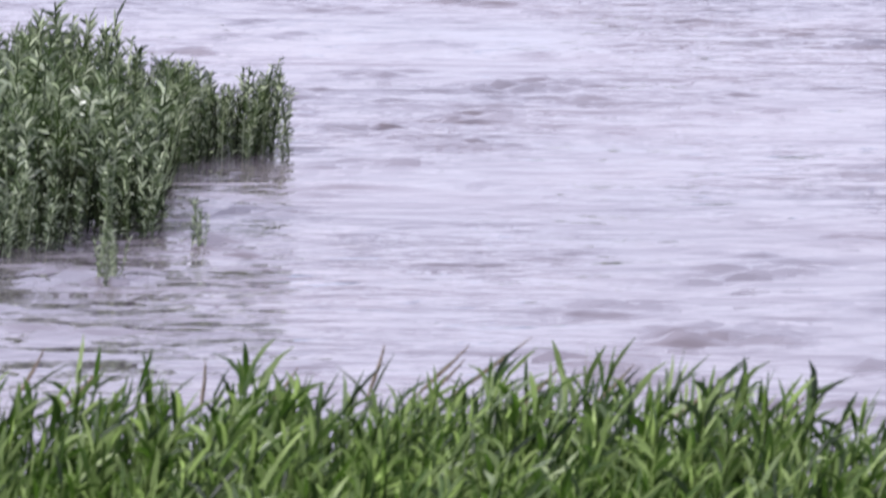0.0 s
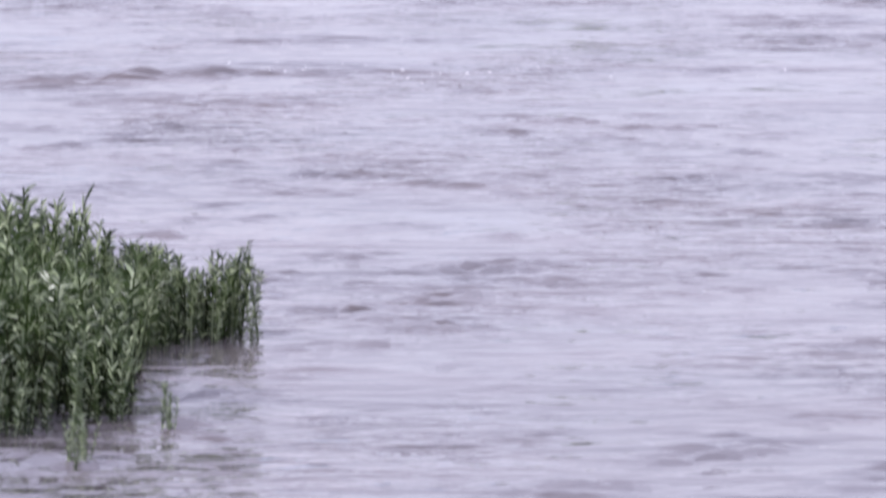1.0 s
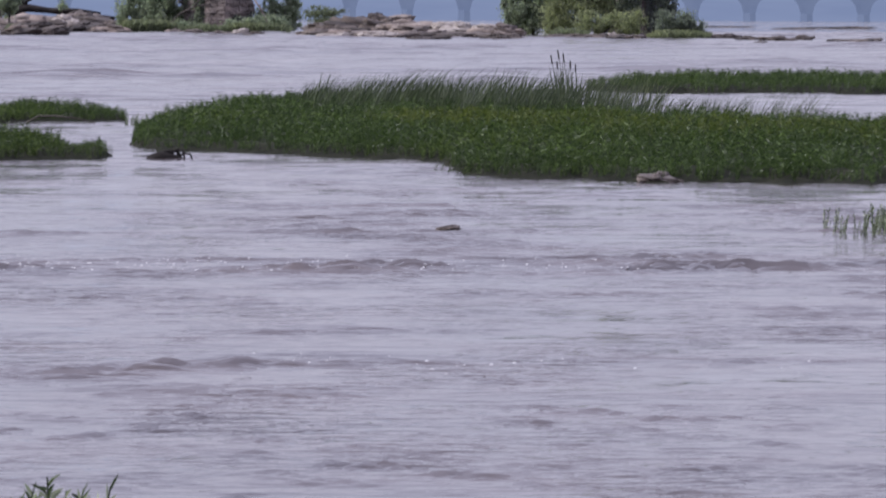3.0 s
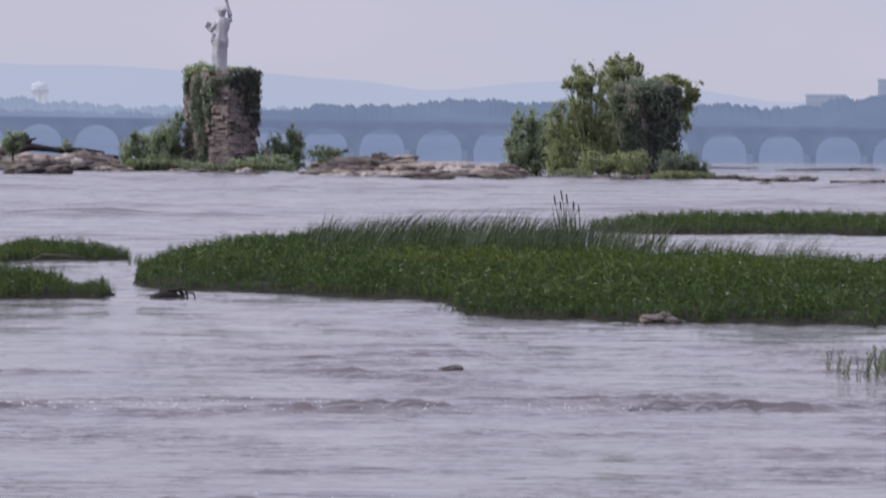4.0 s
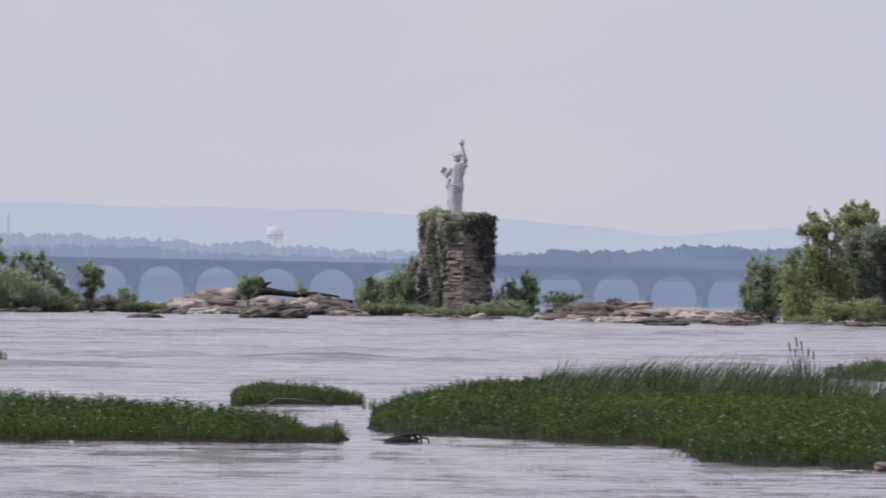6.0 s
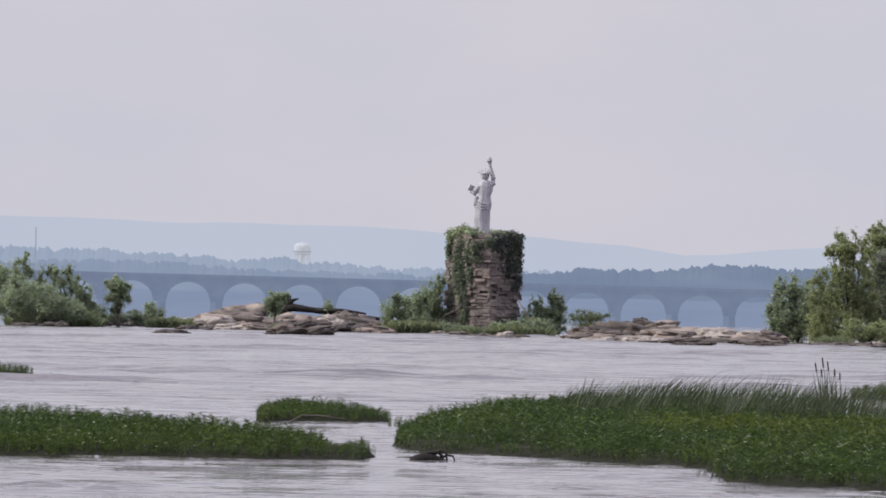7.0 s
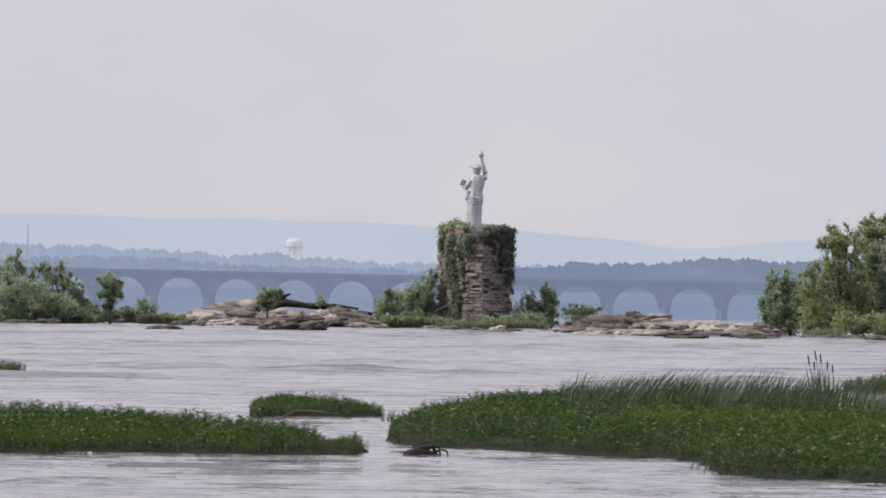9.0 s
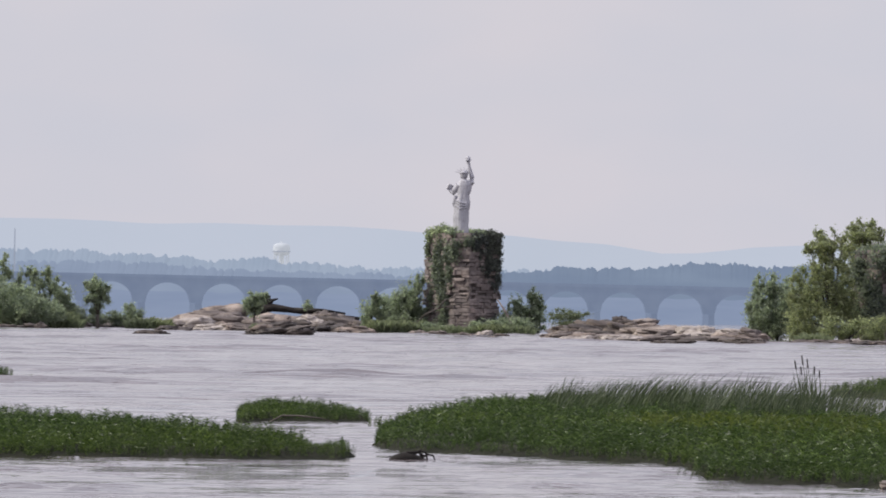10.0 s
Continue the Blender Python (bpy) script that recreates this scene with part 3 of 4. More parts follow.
    v[:, 2] = ground_cut
    quads_mesh("crown", v, q, mat, root)
    return tagged(root, label, category, group)


def far_plant(name, label, u, v, masses, count, size, mat, rng, trunk=0.12, category="bush", group="", spread=0.8, d=None):
    """As plant(), with masses of (du, dv up, ru, rv) in ray units about its foot at (u, v)."""
    p = afloat(u, v) if d is None else Vector((d * u / F, d, 0))
    k = p.y / F
    blobs = [(du * k, rng.uniform(-0.5, 0.5) * ru * k, dv * k, ru * k * 0.85, ru * k * spread, rv * k * 0.85) for du, dv, ru, rv in masses]
    sprays = []
    for b in blobs:
        for _ in range(10):
            w = rng.normal(size=3)
            w /= np.linalg.norm(w)
            s = rng.uniform(0.18, 0.5)
            sprays.append((b[0] + w[0] * b[3], b[1] + w[1] * b[4] * 0.9, max(0.3, b[2] + w[2] * b[5]), b[3] * s, b[4] * s, b[5] * s * 1.15))
    return plant(name, label, category, p, blobs, int(count * 3.8), size * 0.43, mat, trunk, rng, group=group, sprays=sprays)


rng = np.random.default_rng(7)
PIER = at(-352, 29, 701)


# ---- the old pier and its statue ----
def stone_pier(name, label, place, plan, height, batter, block_mat, seed, faces, gap=1.25, course=0.58, flare=0.0):
    """A ruined pier: a core, and courses of rough blocks as parts on the given faces."""
    rnd = random.Random(seed)
    root = empty(name, (place[0], place[1], 0))
    bm = bmesh.new()
    n = len(plan)

    def corner(i, z, inset):
        x, y = plan[i % n]
        s = 1 - batter * z / height
        r = math.hypot(x, y)
        foot = -flare * (1 - z / height) if x < -0.9 else 0.0
        return Vector((x * s * (1 - inset / r) + foot, y * s * (1 - inset / r), z))

    lo = [bm.verts.new(corner(i, -0.6, 0.35)) for i in range(n)]
    hi = [bm.verts.new(corner(i, height, 0.35)) for i in range(n)]
    for i in range(n):
        bm.faces.new((lo[i], lo[(i + 1) % n], hi[(i + 1) % n], hi[i]))
    bm.faces.new(hi)
    part("core", bm, M_CORE, root)
    z, row = -0.1, 0
    while z < height - 0.2:
        h = course * rnd.uniform(0.6, 1.35)
        h = min(h, height - z)
        for f in faces:
            a, b = corner(f, z, 0), corner(f + 1, z, 0)
            side = (b - a)
            out = Vector((side.y, -side.x, 0)).normalized()
            length, x = side.length, -rnd.uniform(0, 0.6)
            side.normalize()
            while x < length - 0.05:
                w = gap * rnd.uniform(0.55, 1.45)
                x0, x1 = max(0, x), min(length, x + w)
                x += w
                if x1 - x0 < 0.12 or (rnd.random() < 0.10 and z > 1):
                    continue
                proud, g = rnd.uniform(-0.10, 0.18), 0.012
                q = []
                for zz in (z + g, z + h - g):
                    for depth in (-0.5, proud):
                        for xx in (x0 + g, x1 - g):
                            wob = Vector((rnd.uniform(-0.06, 0.06), rnd.uniform(-0.06, 0.06), rnd.uniform(-0.05, 0.05))) if depth > -0.4 else Vector()
                            q.append(a + side * xx + out * depth + Vector((0, 0, zz - z)) + wob)
                bm = bmesh.new()
                v = [bm.verts.new(p) for p in q]
                for k in ((0, 1, 3, 2), (4, 6, 7, 5), (2, 3, 7, 6), (0, 4, 5, 1), (1, 5, 7, 3), (0, 2, 6, 4)):
                    bm.faces.new([v[i] for i in k])
                bmesh.ops.bevel(bm, geom=[e for e in bm.edges if all((vv.co - a - side * (vv.co - a).dot(side)).dot(out) > -0.3 for vv in e.verts)], offset=0.035, segments=1, affect="EDGES")
                part("stone_block", bm, block_mat, root)
        z += h
        row += 1
    return tagged(root, label, "pier")


PLAN = [(-3.95, 1.4), (-0.75, -2.8), (0.75, -3.3), (3.8, 0.5), (2.4, 4.2), (-1.6, 4.8)]
PIER_H = 10.35
stone_pier("stone_pier", "ruined bridge pier of weathered brown stone blocks with ivy", PIER, PLAN, PIER_H, 0.02, M_BLOCK, 4, (0, 1, 2), 1.15, 0.385, 0.35)


def statue():
    """A white robed figure with one arm raised and a tablet on the other arm, seen from behind: one plain mesh."""
    bm = bmesh.new()

    def rings(levels, sides=20, folds=0.0):
        made = []
        for z, cx, cy, rx, ry in levels:
            ring = []
            for k in range(sides):
                a = 2 * math.pi * k / sides
                w = 1 + folds * math.sin(a * 7 + z * 0.8) * (1 if z < 4.2 else 0.4)
                ring.append(bm.verts.new((cx + rx * w * math.cos(a), cy + ry * w * math.sin(a), z)))
            made.append(ring)
        for r0, r1 in zip(made, made[1:]):
            for k in range(sides):
                bm.faces.new((r0[k], r0[(k + 1) % sides], r1[(k + 1) % sides], r1[k]))
        bm.faces.new(made[0][::-1])
        bm.faces.new(made[-1])

    rings([(0.0, 0.0, 0, 0.72, 0.68), (0.25, 0, 0, 0.72, 0.66), (0.9, -0.02, 0, 0.68, 0.62), (1.5, -0.04, 0, 0.72, 0.6), (2.2, 0.0, 0, 0.68, 0.56), (2.7, 0.04, 0, 0.74, 0.55), (3.1, 0.08, 0, 0.72, 0.5), (3.35, 0.12, 0, 0.63, 0.48),
           (3.75, 0.18, 0, 0.55, 0.44), (4.2, 0.24, 0, 0.66, 0.42), (4.75, 0.28, 0, 0.70, 0.40), (5.1, 0.28, 0, 0.55, 0.34), (5.28, 0.25, 0, 0.24, 0.22), (5.4, 0.24, 0, 0.2, 0.2)], 24, 0.06)
    rings([(5.35, 0.22, 0, 0.2, 0.22), (5.5, 0.2, -0.0, 0.33, 0.33), (5.75, 0.2, -0.0, 0.37, 0.38), (5.95, 0.2, 0, 0.36, 0.37), (6.1, 0.2, 0, 0.25, 0.26), (6.18, 0.2, 0, 0.08, 0.08)], 16)
    rings([(5.86, 0.2, 0, 0.43, 0.43), (5.98, 0.2, 0, 0.46, 0.46), (6.04, 0.2, 0, 0.42, 0.42)], 16)
    for k in range(7):
        a = math.pi * (0.08 + 0.84 * k / 6)
        tip = Vector((0.2 + 0.85 * math.cos(a), 0.25, 5.95 + 0.55 * math.sin(a)))
        tube(bm, [(0.2 + 0.38 * math.cos(a), 0.12, 5.95 + 0.22 * math.sin(a)), tuple(tip)], [0.06, 0.015], 5)
    tube(bm, [(0.55, 0.0, 4.75), (0.92, 0.05, 5.05), (0.95, 0.12, 5.5), (0.80, 0.15, 6.1), (0.70, 0.15, 6.5)], [0.34, 0.30, 0.22, 0.16, 0.14], 12)
    tube(bm, [(0.74, 0.15, 6.3), (0.62, 0.15, 6.9), (0.57, 0.15, 7.2)], [0.12, 0.14, 0.20], 10)
    tube(bm, [(0.57, 0.15, 7.12), (0.57, 0.15, 7.2), (0.55, 0.15, 7.45), (0.54, 0.15, 7.62)], [0.25, 0.27, 0.23, 0.12], 10)
    tube(bm, [(-0.25, 0.0, 4.7), (-0.62, 0.1, 4.25), (-0.75, 0.25, 3.95), (-1.05, 0.35, 4.2)], [0.32, 0.28, 0.24, 0.17], 12)
    t0 = len(bm.verts)
    box(bm, (-0.30, -0.11, -0.30), (0.30, 0.11, 0.30))
    bm.verts.ensure_lookup_table()
    m = pose(-1.08, 0.42, 4.5, 12, 20, 35)
    for v in bm.verts[t0:]:
        v.co = m @ v.co
    tube(bm, [(-0.55, -0.1, 3.7), (-0.66, -0.1, 2.9), (-0.6, -0.1, 2.2)], [0.2, 0.18, 0.08], 8)
    for k in range(3):
        tube(bm, [(-0.62, -0.38, 3.3 - 0.28 * k), (-0.1, -0.56, 3.0 - 0.3 * k), (0.45, -0.48, 2.9 - 0.22 * k), (0.72, -0.2, 3.0 - 0.1 * k)], [0.04, 0.09, 0.07, 0.03], 7)
    ob = part("statue", bm, M_STATUE, smooth=False)
    ob.location = (PIER.x - 0.32, PIER.y + 0.3, PIER_H + 0.02)
    ob.scale = (1.12, 1.12, 1.035)
    tagged(ob, "white statue with a raised torch on the old pier", "statue")


statue()


def ivy(place, patches, count, size, label, seed, mat=None):
    """Ivy over stone: leaves laid in sheets; patches of (x, y, z, rx, ry, rz)."""
    r = np.random.default_rng(seed)
    v, q = crown_leaves(patches, count, size, r, 0.2)
    ob = quads_mesh("ivy", v, q, mat or M_IVY)
    ob.location = (place[0], place[1], 0)
    return tagged(ob, label, "ivy", kind="stuff")


ivy(PIER, [(-2.3, -0.8, 8.2, 0.9, 0.4, 2.2), (-2.1, -1.1, 5.0, 0.9, 0.45, 2.6), (-1.6, -1.7, 2.4, 0.8, 0.45, 2.2), (-0.7, -2.8, 8.6, 0.8, 0.5, 1.2), (-3.75, 0.8, 8.6, 0.3, 0.5, 0.9),
           (-1.3, -2.3, 6.4, 0.45, 0.4, 1.5), (0.6, -3.2, 9.4, 0.7, 0.4, 0.6), (-3.2, 0.2, 3.5, 0.4, 0.4, 1.3), (-2.6, -0.5, 6.6, 0.8, 0.4, 2.4), (-1.8, -1.5, 3.6, 0.75, 0.4, 2.4), (-1.5, -1.9, 7.8, 0.8, 0.4, 1.8), (-2.0, -1.3, 1.0, 0.9, 0.4, 1.0)], 24000, 0.15, "dark green ivy hanging down the ruined pier", 21)
# Vines, thickened and coloured dark to deepen the shade of this face.
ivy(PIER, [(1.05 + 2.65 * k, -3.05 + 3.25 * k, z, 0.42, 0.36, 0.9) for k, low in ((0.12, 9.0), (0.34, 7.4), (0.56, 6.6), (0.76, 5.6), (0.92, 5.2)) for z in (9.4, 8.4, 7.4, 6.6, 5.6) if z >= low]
    + [(2.4, -0.6, 10.35, 0.9, 0.9, 0.3), (3.5, 0.4, 10.1, 0.45, 0.5, 0.3), (3.2, -0.5, 1.2, 0.5, 0.4, 0.8), (1.9, -2.2, 1.0, 0.8, 0.4, 0.7)], 42000, 0.14, "vines coloured dark for the shade on the pier's right face", 22, M_VINE)
ivy(PIER, [(-3.1, 1.0, 10.4, 0.9, 1.2, 0.45), (-1.9, -0.2, 10.6, 1.2, 1.2, 0.55), (-3.6, 0.9, 9.8, 0.45, 0.7, 0.5), (1.5, -1.6, 10.4, 0.8, 0.8, 0.3),
           (0.2, 2.6, 10.5, 2.0, 1.2, 0.3), (-0.9, -2.1, 10.3, 0.9, 0.7, 0.3)], 7000, 0.16, "mop of green vines on the top of the pier", 23, M_BUSH)

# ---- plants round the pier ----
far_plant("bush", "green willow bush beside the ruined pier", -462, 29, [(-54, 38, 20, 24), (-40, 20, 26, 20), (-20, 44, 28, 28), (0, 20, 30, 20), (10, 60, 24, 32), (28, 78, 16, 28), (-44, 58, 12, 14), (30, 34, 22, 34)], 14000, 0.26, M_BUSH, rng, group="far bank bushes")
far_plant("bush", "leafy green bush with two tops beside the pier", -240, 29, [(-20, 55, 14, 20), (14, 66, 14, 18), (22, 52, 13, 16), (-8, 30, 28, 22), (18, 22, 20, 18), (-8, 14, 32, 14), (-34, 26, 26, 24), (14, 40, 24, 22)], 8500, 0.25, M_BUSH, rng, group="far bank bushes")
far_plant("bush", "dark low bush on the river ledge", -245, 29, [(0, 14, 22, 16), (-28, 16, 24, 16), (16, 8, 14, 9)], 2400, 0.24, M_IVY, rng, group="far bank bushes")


def fringe(u0, u1, v, height, count, label, seed, deep=3.0):
    """Tall grass along the water's edge of the far bank."""
    r = np.random.default_rng(seed)
    a, b = afloat(u0, v), afloat(u1, v)
    us = r.uniform(0, 1, count)
    spots = np.stack([a.x + (b.x - a.x) * us, a.y + (b.y - a.y) * us + r.uniform(0, deep, count), np.full(count, -0.02)], -1)
    env = np.array([0.45 + 0.9 * math.sin(math.pi * k) ** 0.5 * (0.7 + 0.5 * noise.noise((k * 7, seed, 0))) for k in us])
    vs, qs = [], []
    for k in range(7):
        w = Vector((math.cos(k * 2.4) * 0.45, math.sin(k * 2.4) * 0.45, 1))
        lv, lq = leaf((0.1 * math.cos(k), 0.1 * math.sin(k), 0), w, 1.0, 0.13, 0.7, 3, (-math.sin(k * 2.4), math.cos(k * 2.4), 0.3))
        n0 = len(vs)
        vs += lv
        qs += [tuple(j + n0 for j in f) for f in lq]
    v3, q3 = sprinkle(vs, qs, spots, r.uniform(0, 6.28, count), height * env * (0.35 + 1.0 * r.random(count) ** 1.6))
    return tagged(quads_mesh("bank_grass", v3, q3, M_FRINGE), label, "grass", kind="stuff")


fringe(-527, -410, 29.4, 1.3, 560, "light green tall grass at the pier's foot", 31)
fringe(-420, -330, 29.5, 0.9, 260, "short grass on the ledge under the pier", 32)
fringe(-340, -225, 29.5, 1.1, 480, "green grass at the water's edge beside the pier", 33)


far_plant("bush", "low dark green scrub along the pier's foot", -300, 29.4, [(-30, 10, 22, 12), (0, 12, 26, 16), (30, 14, 26, 18), (56, 16, 22, 18)], 5000, 0.22, M_BUSH, rng, group="far bank bushes")
far_plant("bush", "low green scrub in front of the pier", -395, 29.4, [(-20, 10, 20, 12), (10, 8, 16, 10)], 2200, 0.22, M_BUSH, rng, group="far bank bushes")
far_plant("bush", "broad green thicket on the far bank's slope", -1130, 28.6, [(-50, 50, 40, 40), (0, 40, 40, 34), (36, 26, 34, 26), (-20, 24, 50, 24)], 9000, 0.26, M_BUSH, rng, group="far bank bushes")


# ---- second ruined pier in its trees ----
RUIN = afloat(396, 35)
k2 = RUIN.y / F
stone_pier("ruined_pier", "overgrown ruined bridge pier of dark stone", RUIN + Vector((0, 3, 0)), [(-2.7, 0.8), (-0.3, -2.0), (2.6, -0.6), (2.4, 2.6), (-1.6, 3.2)], 7.9, 0.05, M_BLOCK, 9, (0, 1))
ivy(RUIN + Vector((0, 3, 0)), [(0.9, -1.6, 6.0, 1.5, 0.7, 2.0), (1.2, -1.4, 2.8, 1.4, 0.7, 2.2), (-1.3, -1.2, 4.4, 1.0, 0.6, 1.7), (2.4, 0.0, 5.0, 0.6, 0.6, 2.4), (0.2, 0, 7.9, 2.2, 1.4, 0.5), (-1.5, -1.0, 1.8, 1.2, 0.6, 1.6), (-2.2, -0.2, 6.0, 0.9, 0.7, 2.0), (0, -2.1, 7.0, 1.6, 0.6, 1.4), (-0.6, -1.9, 3.2, 0.9, 0.5, 2.6), (-2.4, 0.2, 2.4, 0.7, 0.5, 2.0)], 24000, 0.16, "dark ivy wrapped over the ruined pier", 24)
# Same dark vines paint shade over the ruin's pale stones.
ivy(RUIN + Vector((0, 3, 0)), [(0.6 + 2.0 * k, -2.0 + 1.4 * k, z, 0.45, 0.4, 0.8) for k in (0.1, 0.4, 0.7, 1.0) for z in (1.0, 2.2, 3.4, 4.6, 5.8, 7.0)] + [(2.75, 0.4, z, 0.4, 0.8, 0.9) for z in (1.0, 2.6, 4.2, 5.8)], 22000, 0.15, "vines coloured dark for shade, hanging down the ruin", 25, M_VINE)
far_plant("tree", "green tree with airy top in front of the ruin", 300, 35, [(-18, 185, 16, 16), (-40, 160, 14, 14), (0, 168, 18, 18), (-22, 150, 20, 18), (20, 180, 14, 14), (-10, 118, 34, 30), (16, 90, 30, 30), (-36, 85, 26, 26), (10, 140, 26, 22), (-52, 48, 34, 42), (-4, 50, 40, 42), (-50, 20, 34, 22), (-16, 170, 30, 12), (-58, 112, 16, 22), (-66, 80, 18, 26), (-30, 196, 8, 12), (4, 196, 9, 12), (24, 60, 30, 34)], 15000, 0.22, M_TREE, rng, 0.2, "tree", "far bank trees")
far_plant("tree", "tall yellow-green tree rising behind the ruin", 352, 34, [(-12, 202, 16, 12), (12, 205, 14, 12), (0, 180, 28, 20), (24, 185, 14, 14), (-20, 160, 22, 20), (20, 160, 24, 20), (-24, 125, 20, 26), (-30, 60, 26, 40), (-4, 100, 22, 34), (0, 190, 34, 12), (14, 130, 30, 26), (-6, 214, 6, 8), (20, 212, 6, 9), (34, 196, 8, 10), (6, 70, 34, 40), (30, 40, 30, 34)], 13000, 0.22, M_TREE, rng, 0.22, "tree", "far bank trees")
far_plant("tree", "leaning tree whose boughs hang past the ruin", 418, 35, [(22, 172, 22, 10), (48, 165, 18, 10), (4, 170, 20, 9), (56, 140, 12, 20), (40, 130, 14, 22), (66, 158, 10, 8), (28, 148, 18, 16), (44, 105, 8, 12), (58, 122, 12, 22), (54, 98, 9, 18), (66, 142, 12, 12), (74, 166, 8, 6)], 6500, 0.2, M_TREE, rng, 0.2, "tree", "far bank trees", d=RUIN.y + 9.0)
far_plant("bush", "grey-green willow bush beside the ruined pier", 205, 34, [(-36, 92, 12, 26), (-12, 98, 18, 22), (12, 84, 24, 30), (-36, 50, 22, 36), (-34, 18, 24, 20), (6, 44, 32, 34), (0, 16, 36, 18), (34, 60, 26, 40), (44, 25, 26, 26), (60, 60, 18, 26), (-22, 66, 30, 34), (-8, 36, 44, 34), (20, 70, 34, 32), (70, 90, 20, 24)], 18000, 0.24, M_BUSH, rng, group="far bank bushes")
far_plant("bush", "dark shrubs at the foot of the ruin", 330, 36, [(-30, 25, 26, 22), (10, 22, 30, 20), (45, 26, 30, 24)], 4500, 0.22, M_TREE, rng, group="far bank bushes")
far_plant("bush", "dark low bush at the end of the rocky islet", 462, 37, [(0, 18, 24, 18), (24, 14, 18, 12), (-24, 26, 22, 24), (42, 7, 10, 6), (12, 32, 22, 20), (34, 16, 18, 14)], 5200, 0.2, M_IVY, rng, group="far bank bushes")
fringe(410, 520, 38, 0.75, 420, "light grass at the rocky islet's edge", 34)
fringe(240, 300, 37, 0.8, 160, "light grass under the bushes", 35)

# ---- rocky ledges of the far bank ----
for u, v, w, h, s, mt in ((-172, 34, 50, 12, 1.3, M_ROCK), (-130, 33, 80, 24, 2.1, M_DARKROCK), (-75, 33, 90, 33, 3.7, M_DARKROCK), (-30, 33, 90, 28, 5.2, M_ROCK), (40, 34, 110, 26, 7.4, M_ROCK), (100, 35, 100, 24, 9.1, M_PALEROCK), (145, 36, 60, 18, 10.4, M_ROCK),
                          (-110, 37, 70, 13, 4.4, M_ROCK), (-55, 38, 60, 12, 6.9, M_PALEROCK), (0, 38, 70, 15, 8.8, M_ROCK), (60, 39, 60, 13, 11.6, M_DARKROCK), (112, 39, 60, 12, 12.7, M_ROCK), (150, 40, 50, 11, 14.1, M_DARKROCK), (20, 41, 44, 7, 13.2, M_DARKROCK), (-150, 38, 40, 8, 15.3, M_PALEROCK)):
    far_rock(u, v, w, h, s, mt, deep=1.1)
for u, v, w, h, s, mt in ((250, 38, 60, 7, 21.0, M_DARKROCK), (310, 38, 70, 8, 22.0, M_DARKROCK), (370, 39, 66, 9, 23.0, M_DARKROCK), (345, 37, 24, 9, 24.0, M_PALEROCK), (545, 38, 56, 8, 25.0, M_DARKROCK), (590, 41, 50, 8, 26.0, M_DARKROCK),
                          (640, 42, 60, 9, 27.0, M_DARKROCK), (680, 41, 44, 8, 28.0, M_DARKROCK), (606, 46, 26, 4, 29.0, M_DARKROCK), (760, 44, 60, 7, 30.0, M_DARKROCK), (150, 42, 30, 4, 31.0, M_DARKROCK), (800, 45, 40, 10, 32.0, M_DARKROCK),
                          (545, 17, 90, 1.6, 33.0, M_DARKROCK), (668, 20, 70, 2.4, 34.0, M_DARKROCK), (745, 19, 130, 2.8, 35.0, M_DARKROCK)):
    far_rock(u, v, w, h, s, mt, deep=1.0, wide=1.15, label="dark wet rock low in the river")
for u, v, w, h, s, mt in ((-425, 30, 40, 6, 41.0, M_ROCK), (-395, 31, 34, 8, 42.0, M_ROCK), (-316, 31, 30, 10, 43.0, M_PALEROCK), (-345, 32, 24, 6, 44.0, M_ROCK), (-282, 32, 26, 5, 45.0, M_DARKROCK), (-300, 34, 14, 2, 46.0, M_ROCK)):
    far_rock(u, v, w, h, s, mt, deep=0.8, wide=1.1, label="small brown rock at the pier's foot")
for u, v, w, h, s, mt in ((-815, 24, 100, 40, 51.0, M_ROCK), (-770, 25, 100, 30, 52.0, M_ROCK), (-850, 26, 70, 22, 53.0, M_PALEROCK), (-700, 25, 90, 30, 54.0, M_ROCK), (-630, 25, 90, 30, 55.0, M_ROCK), (-570, 26, 80, 28, 56.0, M_DARKROCK),
                          (-665, 28, 70, 16, 57.0, M_DARKROCK), (-590, 29, 70, 15, 58.0, M_DARKROCK), (-618, 27, 40, 24, 59.0, M_PALEROCK), (-790, 29, 60, 12, 61.0, M_PALEROCK), (-540, 30, 44, 12, 62.0, M_ROCK), (-868, 31, 40, 9, 63.0, M_DARKROCK), (-740, 29, 44, 14, 64.0, M_ROCK)):
    far_rock(u, v, w, h, s, mt, deep=1.0)
far_rock(-680, 36, 122, 19, 71.0, M_DARKROCK, deep=0.8, wide=1.05, label="grass-topped brown rock standing in the river")
far_rock(-905, 37, 60, 9, 72.0, M_DARKROCK, deep=0.7, wide=1.05, label="small dark rock low in the river")
for u, v, w, h, s in ((-1160, 29, 40, 6, 73.0), (-1108, 29, 28, 9, 74.0), (-1000, 27, 60, 9, 75.0), (-1040, 28, 50, 8, 76.0), (-950, 27, 40, 8, 77.0), (-1060, 27, 70, 22, 78.0), (-1020, 26, 70, 16, 79.0)):
    far_rock(u, v, w, h, s, M_DARKROCK, deep=0.9)


def log(name, label, points, radii, branches=(), mat=None):
    root = empty(name, tuple(points[0]))
    p0 = Vector(points[0])
    bm = bmesh.new()
    tube(bm, [tuple(Vector(p) - p0) for p in points], radii, 9)
    part("trunk", bm, mat or M_DEAD, root, smooth=True)
    for pts, rr in branches:
        bm = bmesh.new()
        tube(bm, [tuple(Vector(p) - p0) for p in pts], rr, 6)
        part("branch", bm, mat or M_DEAD, root, smooth=True)
